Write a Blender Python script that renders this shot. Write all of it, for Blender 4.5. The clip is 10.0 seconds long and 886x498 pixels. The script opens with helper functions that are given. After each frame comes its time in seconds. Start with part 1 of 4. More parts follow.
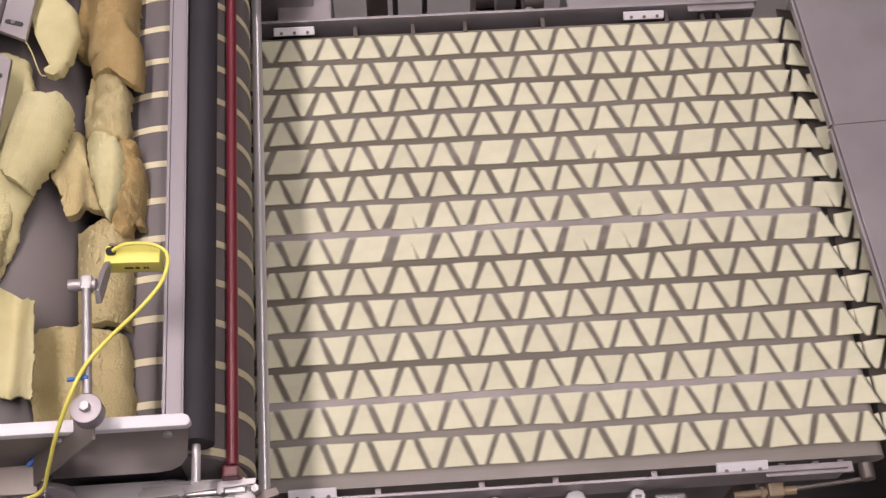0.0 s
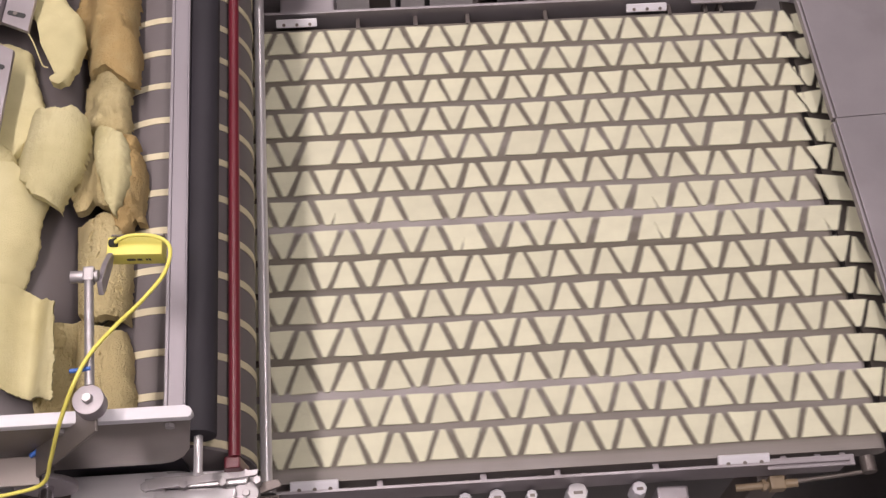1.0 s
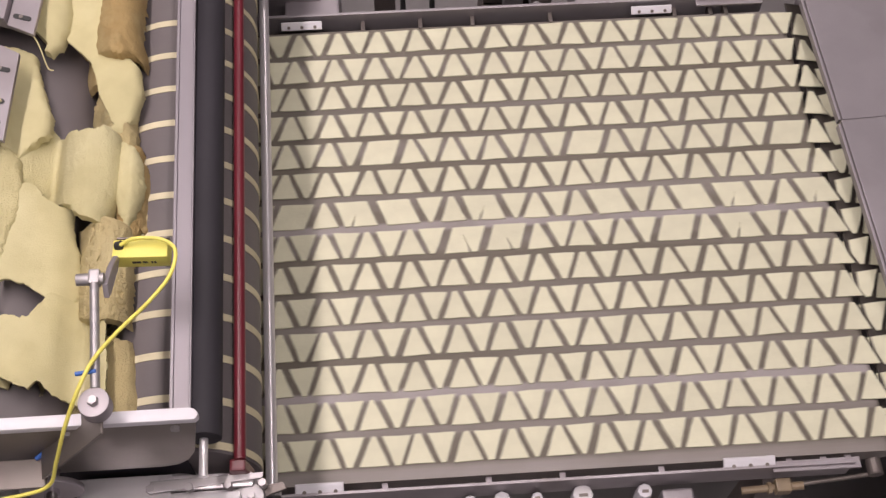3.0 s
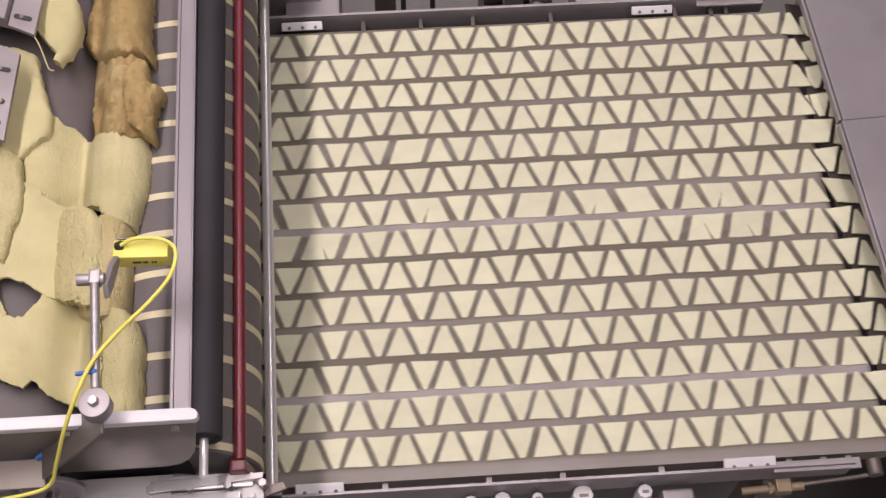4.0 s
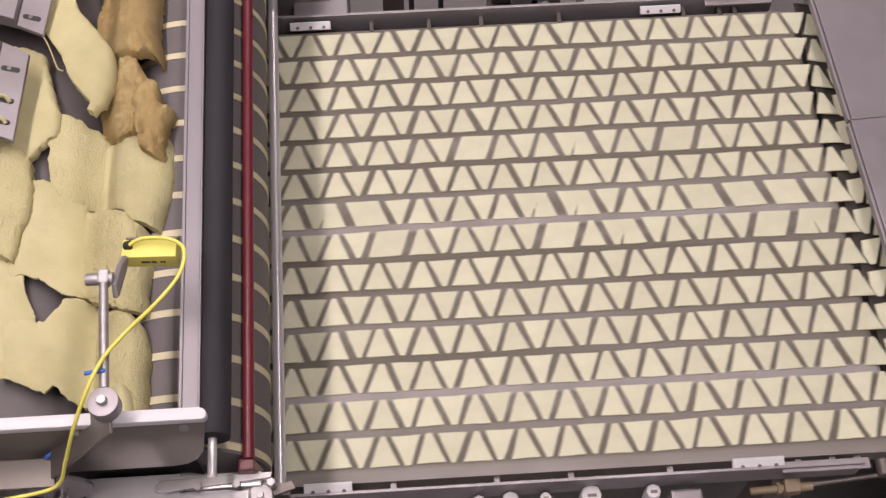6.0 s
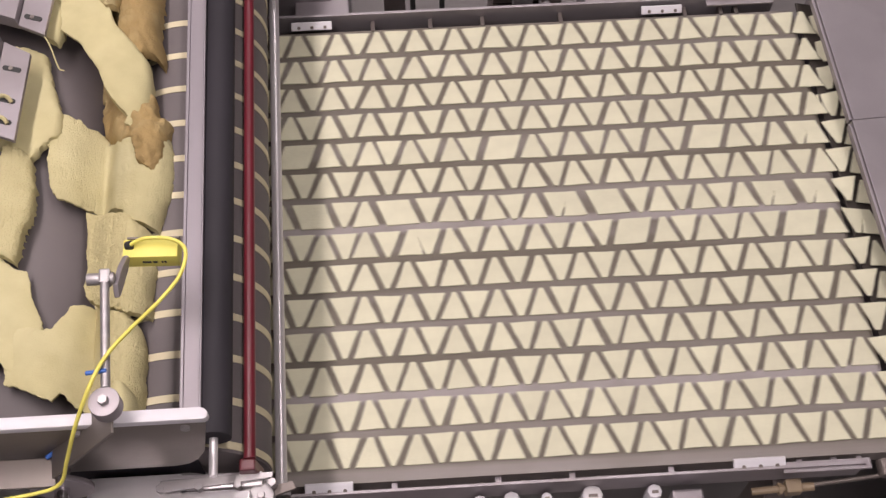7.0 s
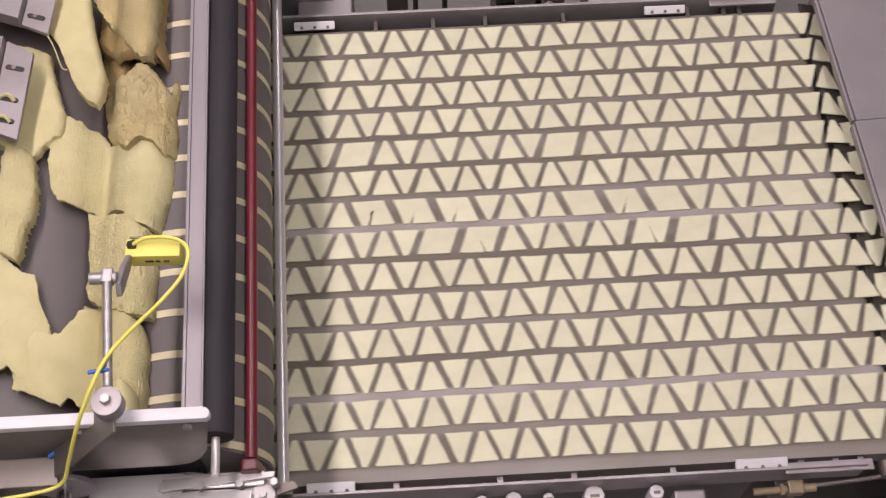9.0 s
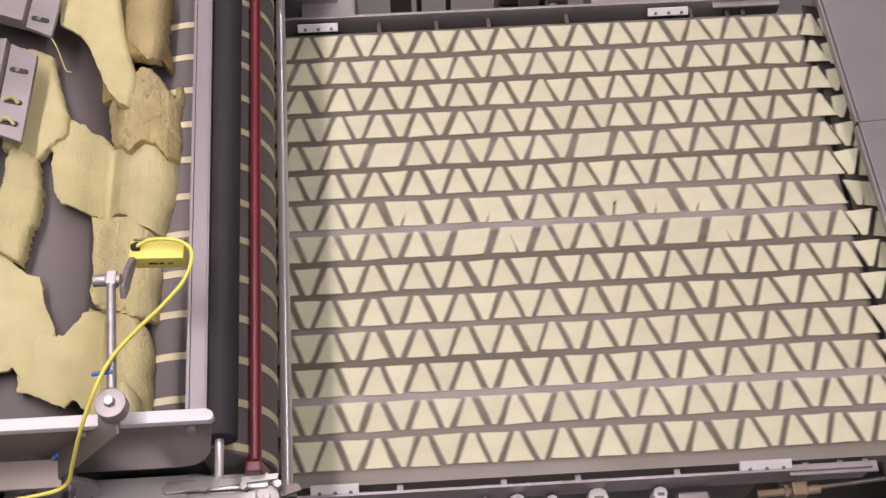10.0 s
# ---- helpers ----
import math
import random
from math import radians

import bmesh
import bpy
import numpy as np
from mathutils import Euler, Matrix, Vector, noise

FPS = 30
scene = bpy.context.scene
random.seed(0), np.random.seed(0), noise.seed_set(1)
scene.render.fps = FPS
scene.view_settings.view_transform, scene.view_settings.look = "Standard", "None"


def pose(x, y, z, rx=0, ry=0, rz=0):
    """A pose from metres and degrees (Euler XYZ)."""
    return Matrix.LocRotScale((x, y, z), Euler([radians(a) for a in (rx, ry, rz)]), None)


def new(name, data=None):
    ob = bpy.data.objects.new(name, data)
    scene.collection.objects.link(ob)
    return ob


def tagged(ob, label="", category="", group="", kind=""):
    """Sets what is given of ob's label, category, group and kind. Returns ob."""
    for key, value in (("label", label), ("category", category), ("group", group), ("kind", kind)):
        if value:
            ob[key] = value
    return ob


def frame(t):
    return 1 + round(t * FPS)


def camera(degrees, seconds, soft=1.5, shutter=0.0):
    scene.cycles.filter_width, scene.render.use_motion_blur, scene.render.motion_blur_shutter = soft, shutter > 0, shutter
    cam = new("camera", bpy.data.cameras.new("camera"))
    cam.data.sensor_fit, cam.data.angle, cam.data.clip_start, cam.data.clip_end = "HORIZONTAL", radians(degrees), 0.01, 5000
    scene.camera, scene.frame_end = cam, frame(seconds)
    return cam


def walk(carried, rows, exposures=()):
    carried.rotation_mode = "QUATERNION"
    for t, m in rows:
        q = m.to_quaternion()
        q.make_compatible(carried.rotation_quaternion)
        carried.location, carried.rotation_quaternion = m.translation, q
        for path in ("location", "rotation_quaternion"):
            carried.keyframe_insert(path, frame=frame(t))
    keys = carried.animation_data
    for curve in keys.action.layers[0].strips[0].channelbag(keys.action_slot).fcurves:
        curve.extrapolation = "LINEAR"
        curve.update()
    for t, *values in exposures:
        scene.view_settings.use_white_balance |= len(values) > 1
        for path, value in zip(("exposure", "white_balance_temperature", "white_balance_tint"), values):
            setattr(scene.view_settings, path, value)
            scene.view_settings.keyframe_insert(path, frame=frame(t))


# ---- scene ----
CAMERA_ROWS = [
    (0.0, 28.503, -0.748, -4.004), (0.5, 28.334, -0.733, -3.947), (1.0, 28.138, -0.710, -3.861),
    (1.5, 28.102, -0.615, -3.780), (2.0, 28.145, -0.576, -3.811), (2.5, 28.238, -0.489, -3.791),
    (4.0, 28.264, -0.476, -3.754), (4.5, 28.278, -0.309, -3.689), (5.0, 28.302, -0.292, -3.722),
    (6.5, 28.233, -0.094, -3.517), (7.0, 28.254, -0.102, -3.525), (7.5, 28.247, -0.046, -3.499),
    (8.0, 28.292, -0.045, -3.431), (8.5, 28.264, -0.073, -3.385), (9.0, 28.250, -0.060, -3.370),
    (9.5, 28.250, 0.020, -3.331), (10.0, 28.337, 0.111, -3.328)]
cam = camera(40.0, 10.0, soft=1.4, shutter=0.4)
walk(cam, [(t, pose(0.0, -0.6078, 1.8462, rx, ry, rz)) for t, rx, ry, rz in CAMERA_ROWS],
     exposures=[(0.0, 0.0), (10.0, 0.0)])

# The conveyor's belt lies in z = 0 and runs along +x; the floor is 0.95 m below it.
FLOOR = -0.95
NOSE = 0.773          # where the belt turns down
ROW = 0.062           # from one row of chips to the next
PITCH = 0.0740        # from one chip to the next of the same way up
SPEED = 0.4205        # metres a second

# ---- light ----
world = bpy.data.worlds.new("hall")
world.use_nodes = True
world.node_tree.nodes["Background"].inputs["Color"].default_value = (0.75, 0.72, 0.78, 1)
world.node_tree.nodes["Background"].inputs["Strength"].default_value = 0.06
scene.world = world


def area_lamp(name, x, y, z, sx, sy, watts, color):
    data = bpy.data.lights.new(name, "AREA")
    data.shape, data.size, data.size_y, data.energy, data.color = "RECTANGLE", sx, sy, watts, color
    ob = new(name, data)
    ob.matrix_world = pose(x, y, z)
    return ob


# first lamp set by the roll's shadow; the others are unseen, added fill
LAMPS = [(-0.86, 0.4, 3.0, 0.18, 2.6, 64), (0.75, 0.4, 3.0, 0.3, 2.6, 28), (0.2, -2.6, 3.0, 2.6, 0.3, 22), (0.2, 3.2, 3.0, 2.6, 0.3, 24)]
for lx, ly, lz, sx, sy, watts in LAMPS:
    area_lamp("hall_lamp", lx, ly, lz - 0.09, sx, sy, watts, (1.0, 0.865, 0.87))


# ---- materials ----
def material(name, color, rough=0.5, metal=0.0, vary=0.12, scale=8.0, bump=0.0, bump_scale=120.0,
             stain=None, stain_scale=3.0, stain_amount=0.5, stretch=(1, 1, 1), per_object=0.0, crack=0.0):
    m = bpy.data.materials.new(name)
    m.use_nodes = True
    nt = m.node_tree
    n, link = nt.nodes, nt.links.new
    bsdf = n["Principled BSDF"]
    coord = n.new("ShaderNodeTexCoord")
    mp = n.new("ShaderNodeMapping")
    mp.inputs["Scale"].default_value = stretch
    link(coord.outputs["Object"], mp.inputs["Vector"])
    noise_tex = n.new("ShaderNodeTexNoise")
    noise_tex.inputs["Scale"].default_value = scale
    noise_tex.inputs["Detail"].default_value = 6
    link(mp.outputs["Vector"], noise_tex.inputs["Vector"])
    ramp = n.new("ShaderNodeValToRGB")
    lo = [c * (1 - vary) for c in color]
    hi = [min(1, c * (1 + vary)) for c in color]
    ramp.color_ramp.elements[0].position, ramp.color_ramp.elements[1].position = 0.3, 0.7
    ramp.color_ramp.elements[0].color, ramp.color_ramp.elements[1].color = (*lo, 1), (*hi, 1)
    link(noise_tex.outputs["Fac"], ramp.inputs["Fac"])
    out = ramp.outputs["Color"]
    if stain:
        st = n.new("ShaderNodeTexNoise")
        st.inputs["Scale"].default_value = stain_scale
        st.inputs["Detail"].default_value = 8
        link(mp.outputs["Vector"], st.inputs["Vector"])
        r2 = n.new("ShaderNodeValToRGB")
        r2.color_ramp.elements[0].position, r2.color_ramp.elements[1].position = 0.48, 0.72
        r2.color_ramp.elements[0].color = (0, 0, 0, 1)
        r2.color_ramp.elements[1].color = (stain_amount,) * 3 + (1,)
        link(st.outputs["Fac"], r2.inputs["Fac"])
        mix = n.new("ShaderNodeMixRGB")
        mix.inputs["Color2"].default_value = (*stain, 1)
        link(r2.outputs["Color"], mix.inputs["Fac"])
        link(out, mix.inputs["Color1"])
        out = mix.outputs["Color"]
    if per_object:
        info = n.new("ShaderNodeObjectInfo")
        hsv = n.new("ShaderNodeHueSaturation")
        rng = n.new("ShaderNodeMapRange")
        rng.inputs["To Min"].default_value, rng.inputs["To Max"].default_value = 1 - per_object, 1 + per_object
        link(info.outputs["Random"], rng.inputs["Value"])
        link(rng.outputs["Result"], hsv.inputs["Value"])
        link(out, hsv.inputs["Color"])
        out = hsv.outputs["Color"]
    link(out, bsdf.inputs["Base Color"])
    bsdf.inputs["Roughness"].default_value = rough
    bsdf.inputs["Metallic"].default_value = metal
    if bump:
        fine = n.new("ShaderNodeTexNoise")
        fine.inputs["Scale"].default_value = bump_scale
        fine.inputs["Detail"].default_value = 5
        link(mp.outputs["Vector"], fine.inputs["Vector"])
        b = n.new("ShaderNodeBump")
        b.inputs["Strength"].default_value = bump
        b.inputs["Distance"].default_value = 0.004
        height = fine.outputs["Fac"]
        if crack:
            b.inputs["Distance"].default_value = 0.009
        if crack:
            # short furrows torn across the dough
            mc = n.new("ShaderNodeMapping")
            mc.inputs["Scale"].default_value = (1.0, 0.34, 1.0)
            link(coord.outputs["Object"], mc.inputs["Vector"])
            pit = n.new("ShaderNodeTexNoise")
            pit.inputs["Scale"].default_value = 210
            pit.inputs["Detail"].default_value = 3
            link(mc.outputs["Vector"], pit.inputs["Vector"])
            area = n.new("ShaderNodeTexNoise")
            area.inputs["Scale"].default_value = 26
            link(coord.outputs["Object"], area.inputs["Vector"])
            rp = n.new("ShaderNodeMapRange")
            rp.inputs["From Min"].default_value, rp.inputs["From Max"].default_value = 0.56, 0.64
            rp.inputs["To Max"].default_value = -3.0 * crack
            link(pit.outputs["Fac"], rp.inputs["Value"])
            ra = n.new("ShaderNodeMapRange")
            ra.inputs["From Min"].default_value, ra.inputs["From Max"].default_value = 0.38, 0.54
            link(area.outputs["Fac"], ra.inputs["Value"])
            mul = n.new("ShaderNodeMath")
            mul.operation = "MULTIPLY"
            link(rp.outputs["Result"], mul.inputs[0])
            link(ra.outputs["Result"], mul.inputs[1])
            add = n.new("ShaderNodeMath")
            link(mul.outputs["Value"], add.inputs[0])
            link(height, add.inputs[1])
            height = add.outputs["Value"]
        link(height, b.inputs["Height"])
        link(b.outputs["Normal"], bsdf.inputs["Normal"])
    return m


CHIP = material("pressed_corn_dough", (0.655, 0.638, 0.475), 0.75, vary=0.05, scale=30, bump=0.25, bump_scale=260, per_object=0.05)
DOUGH = material("fresh_corn_dough", (0.53, 0.478, 0.262), 0.85, vary=0.10, scale=18, bump=0.28, bump_scale=520,
                 stain=(0.57, 0.53, 0.33), stain_scale=9, stain_amount=0.6)
CRACKED = material("cracked_corn_dough", (0.53, 0.47, 0.25), 0.85, vary=0.10, scale=18, bump=0.45, bump_scale=380,
                   stain=(0.57, 0.52, 0.30), stain_scale=9, stain_amount=0.6, crack=0.95)
TORN = material("torn_corn_dough", (0.53, 0.478, 0.262), 0.85, vary=0.10, scale=18, bump=0.35, bump_scale=450,
                stain=(0.57, 0.53, 0.33), stain_scale=9, stain_amount=0.6, crack=0.5)
MUSTARD = material("dried_corn_dough", (0.345, 0.242, 0.100), 0.85, vary=0.16, scale=12, bump=0.35, bump_scale=300,
                   stain=(0.45, 0.36, 0.18), stain_scale=16, stain_amount=0.85, crack=0.3)
PALE_MUSTARD = material("half_dried_corn_dough", (0.47, 0.385, 0.195), 0.85, vary=0.14, scale=14, bump=0.5, bump_scale=380,
                        stain=(0.55, 0.48, 0.27), stain_scale=8, stain_amount=0.7, crack=0.5)
BELT = material("belt_rubber", (0.138, 0.118, 0.092), 0.6, vary=0.12, scale=9, bump=0.15, bump_scale=500,
                stain=(0.34, 0.31, 0.30), stain_scale=5, stain_amount=0.5, stretch=(0.12, 3.2, 1))


def dust_streaks(m, centres, color):
    """Pale dust that lies in long narrow streaks along the belt."""
    n, link = m.node_tree.nodes, m.node_tree.links.new
    bsdf = n["Principled BSDF"]
    base = bsdf.inputs["Base Color"].links[0].from_socket
    coord = n.new("ShaderNodeTexCoord")
    xyz = n.new("ShaderNodeSeparateXYZ")
    link(coord.outputs["Object"], xyz.inputs["Vector"])
    patch = n.new("ShaderNodeTexNoise")
    patch.inputs["Scale"].default_value = 7
    patch.inputs["Detail"].default_value = 6
    link(coord.outputs["Object"], patch.inputs["Vector"])
    for y, half, amount in centres:
        sub = n.new("ShaderNodeMath")
        sub.operation = "SUBTRACT"
        sub.inputs[1].default_value = y
        link(xyz.outputs["Y"], sub.inputs[0])
        dist = n.new("ShaderNodeMath")
        dist.operation = "ABSOLUTE"
        link(sub.outputs["Value"], dist.inputs[0])
        fade = n.new("ShaderNodeMapRange")
        fade.inputs["From Min"].default_value, fade.inputs["From Max"].default_value = half * 0.5, half
        fade.inputs["To Min"].default_value, fade.inputs["To Max"].default_value = amount, 0.0
        link(dist.outputs["Value"], fade.inputs["Value"])
        mul = n.new("ShaderNodeMath")
        mul.operation = "MULTIPLY"
        link(fade.outputs["Result"], mul.inputs[0])
        link(patch.outputs["Fac"], mul.inputs[1])
        mix = n.new("ShaderNodeMixRGB")
        mix.inputs["Color2"].default_value = (*color, 1)
        link(mul.outputs["Value"], mix.inputs["Fac"])
        link(base, mix.inputs["Color1"])
        base = mix.outputs["Color"]
    link(base, bsdf.inputs["Base Color"])


dust_streaks(BELT, ((0.428, 0.012, 1.3), (0.118, 0.012, 1.4), (-0.018, 0.020, 0.7), (0.240, 0.008, 0.35), (0.055, 0.009, 0.5)), (0.38, 0.345, 0.345))
ROLL = material("roll_plastic", (0.134, 0.117, 0.120), 0.66, vary=0.10, scale=6, bump=0.05, stain=(0.175, 0.153, 0.146), stain_scale=5, stain_amount=0.4)
BAND = material("dough_filled_band", (0.60, 0.54, 0.37), 0.7, vary=0.10, scale=30, bump=0.2)
BLACK = material("black_rubber", (0.019, 0.016, 0.022), 0.75, vary=0.25, scale=5, bump=0.05, stain=(0.030, 0.027, 0.034), stain_scale=4, stain_amount=0.5)
STEEL = material("brushed_steel", (0.42, 0.40, 0.41), 0.48, 0.75, vary=0.12, scale=6, bump=0.04, bump_scale=300, stretch=(1, 12, 1),
                 stain=(0.36, 0.33, 0.32), stain_scale=4, stain_amount=0.5)
SHEET_STEEL = material("grey_sheet_steel", (0.36, 0.33, 0.35), 0.48, 0.55, vary=0.12, scale=5, bump=0.03, stain=(0.22, 0.19, 0.19), stain_scale=6, stain_amount=0.55)
CHROME = material("polished_steel", (0.72, 0.70, 0.72), 0.16, 1.0, vary=0.05, scale=4)
DARK_STEEL = material("grimy_steel", (0.17, 0.145, 0.135), 0.5, 0.6, vary=0.25, scale=7, stain=(0.30, 0.27, 0.24), stain_scale=6, stain_amount=0.6)
BAR = material("dull_aluminium", (0.27, 0.245, 0.268), 0.5, 0.5, vary=0.10, scale=7, stain=(0.30, 0.27, 0.27), stain_scale=7, stain_amount=0.5, stretch=(1, 0.2, 1))
CHEEK = material("worn_brown_steel", (0.20, 0.175, 0.16), 0.42, 0.6, vary=0.18, scale=5, bump=0.03, stain=(0.30, 0.27, 0.25), stain_scale=6, stain_amount=0.5)
ROD_STEEL = material("satin_steel", (0.66, 0.63, 0.65), 0.28, 0.45, vary=0.08, scale=5)
WHITE = material("white_plastic", (0.66, 0.64, 0.68), 0.45, vary=0.03, scale=12, stain=(0.62, 0.58, 0.52), stain_scale=10, stain_amount=0.35)
RED = material("red_plastic", (0.115, 0.011, 0.020), 0.35, vary=0.15, scale=6)
YELLOW = material("yellow_plastic", (0.78, 0.71, 0.145), 0.45, vary=0.05, scale=9)
BLUE = material("blue_plastic", (0.04, 0.13, 0.45), 0.45, vary=0.1)
INK = material("black_ink", (0.03, 0.03, 0.03), 0.6)
# the shade of the gap past the nose, put into a dark base colour
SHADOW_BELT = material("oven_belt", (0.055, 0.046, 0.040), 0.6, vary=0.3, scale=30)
CONCRETE = material("concrete_floor", (0.30, 0.28, 0.28), 0.7, vary=0.12, scale=2, bump=0.1, stain=(0.16, 0.15, 0.15), stain_scale=1.4, stain_amount=0.6)
WALL = material("wall_paint", (0.55, 0.54, 0.56), 0.7, vary=0.05, scale=1, stain=(0.40, 0.38, 0.37), stain_scale=1.2, stain_amount=0.4)
AMBER = material("amber_plastic", (0.22, 0.165, 0.105), 0.4, vary=0.2, scale=10)
LAMP_WHITE = bpy.data.materials.new("lamp_glow")
LAMP_WHITE.use_nodes = True
LAMP_WHITE.node_tree.nodes["Principled BSDF"].inputs["Emission Color"].default_value = (1.0, 0.95, 0.9, 1)
LAMP_WHITE.node_tree.nodes["Principled BSDF"].inputs["Emission Strength"].default_value = 3.0


# ---- mesh helpers ----
def mesh_object(name, bm, mat, parent=None, label="", smooth=None):
    me = bpy.data.meshes.new(name)
    if smooth is not None:
        for face in bm.faces:
            face.smooth = True
        for e in bm.edges:
            if len(e.link_faces) == 2 and e.calc_face_angle(0) > radians(smooth):
                e.smooth = False
    bm.to_mesh(me)
    bm.free()
    me.materials.append(mat)
    ob = new(name, me)
    if parent:
        ob.parent = parent
    if label:
        ob["label"] = label
    return ob


part = mesh_object


def thing(name, label, category, group="", kind="", at=None):
    ob = new(name)
    ob.empty_display_size = 0.02
    if at is not None:
        ob.matrix_world = at
    return tagged(ob, label, category, group, kind)


def box(x0, x1, y0, y1, z0, z1, bevel=0.0, bm=None, m=None):
    """A bevelled block between two corners."""
    b = bmesh.new()
    bmesh.ops.create_cube(b, size=1.0)
    for v in b.verts:
        v.co = Vector(((x0 + x1) / 2 + v.co.x * (x1 - x0), (y0 + y1) / 2 + v.co.y * (y1 - y0), (z0 + z1) / 2 + v.co.z * (z1 - z0)))
    if bevel:
        bmesh.ops.bevel(b, geom=b.edges[:], offset=bevel, segments=2, affect="EDGES", profile=0.6)
    if m is not None:
        b.transform(m)
    return join(bm, b)


def join(bm, b):
    if bm is None:
        return b
    me = bpy.data.meshes.new("tmp")
    b.to_mesh(me)
    b.free()
    bm.from_mesh(me)
    bpy.data.meshes.remove(me)
    return bm


def rod(p0, p1, r, seg=24, r2=None, bevel=0.0, bm=None):
    """A round bar from p0 to p1."""
    p0, p1 = Vector(p0), Vector(p1)
    b = bmesh.new()
    bmesh.ops.create_cone(b, cap_ends=True, segments=seg, radius1=r, radius2=r if r2 is None else r2, depth=(p1 - p0).length)
    if bevel:
        caps = [e for e in b.edges if any(len(q.verts) > 4 for q in e.link_faces)]
        bmesh.ops.bevel(b, geom=caps, offset=bevel, segments=2, affect="EDGES", profile=0.6)
    turn = (p1 - p0).to_track_quat("Z", "Y").to_matrix().to_4x4()
    b.transform(Matrix.Translation((p0 + p1) / 2) @ turn)
    return join(bm, b)


def extrude_outline(points, z0, z1, bevel=0.0, bm=None, m=None):
    """An upright prism over an outline in x and y."""
    b = bmesh.new()
    vs = [b.verts.new((x, y, z0)) for x, y in points]
    face = b.faces.new(vs)
    up = bmesh.ops.extrude_face_region(b, geom=[face])
    for g in up["geom"]:
        if isinstance(g, bmesh.types.BMVert):
            g.co.z = z1
    bmesh.ops.recalc_face_normals(b, faces=b.faces[:])
    if bevel:
        bmesh.ops.bevel(b, geom=b.edges[:], offset=bevel, segments=2, affect="EDGES", profile=0.6)
    if m is not None:
        b.transform(m)
    return join(bm, b)


def tube(points, r, seg=10):
    """A bent tube through points (smoothed)."""
    pts = [Vector(p) for p in points]
    path = []
    for i in range(len(pts) - 1):
        a, b_, c, d = pts[max(i - 1, 0)], pts[i], pts[i + 1], pts[min(i + 2, len(pts) - 1)]
        for k in range(8):
            t = k / 8
            path.append(0.5 * ((2 * b_) + (c - a) * t + (2 * a - 5 * b_ + 4 * c - d) * t * t + (3 * b_ - a - 3 * c + d) * t ** 3))
    path.append(pts[-1])
    bm = bmesh.new()
    rings = []
    for i, p in enumerate(path):
        d = (path[min(i + 1, len(path) - 1)] - path[max(i - 1, 0)]).normalized()
        q = d.to_track_quat("Z", "Y")
        rings.append([bm.verts.new(p + q @ Vector((r * math.cos(2 * math.pi * k / seg), r * math.sin(2 * math.pi * k / seg), 0))) for k in range(seg)])
    for a, b_ in zip(rings, rings[1:]):
        for k in range(seg):
            bm.faces.new((a[k], a[(k + 1) % seg], b_[(k + 1) % seg], b_[k]))
    bm.faces.new(rings[0][::-1])
    bm.faces.new(rings[-1])
    return bm


# ---- the hall ----
def build_hall():
    tagged(mesh_object("floor", box(-4, 6.5, -4, 5, FLOOR - 0.1, FLOOR), CONCRETE), "grey stained concrete factory floor", "floor", kind="structure")
    tagged(mesh_object("ceiling", box(-4, 6.5, -4, 5, 3.1, 3.2), WALL), "plain pale ceiling of the hall", "ceiling", kind="structure")
    for name, q in (("wall_north", (-4, 6.5, 5, 5.15)), ("wall_south", (-4, 6.5, -4.15, -4)), ("wall_west", (-4.15, -4, -4, 5)), ("wall_east", (6.5, 6.65, -4, 5))):
        tagged(mesh_object(name, box(*q, FLOOR, 3.1), WALL), "plain grey painted factory wall", "wall", kind="structure")
    # a housing for each lamp, the added fill lamps too
    for lx, ly, lz, sx, sy, watts in LAMPS:
        lamp = thing("unseen_ceiling_light", "long white ceiling light, unseen, for key or fill light", "ceiling light", "ceiling lights")
        part("housing", box(lx - sx / 2 - 0.03, lx + sx / 2 + 0.03, ly - sy / 2 - 0.03, ly + sy / 2 + 0.03, lz - 0.05, lz + 0.1, 0.01), WHITE, lamp)
        part("diffuser", box(lx - sx / 2, lx + sx / 2, ly - sy / 2, ly + sy / 2, lz - 0.075, lz - 0.05, 0.005), LAMP_WHITE, lamp)


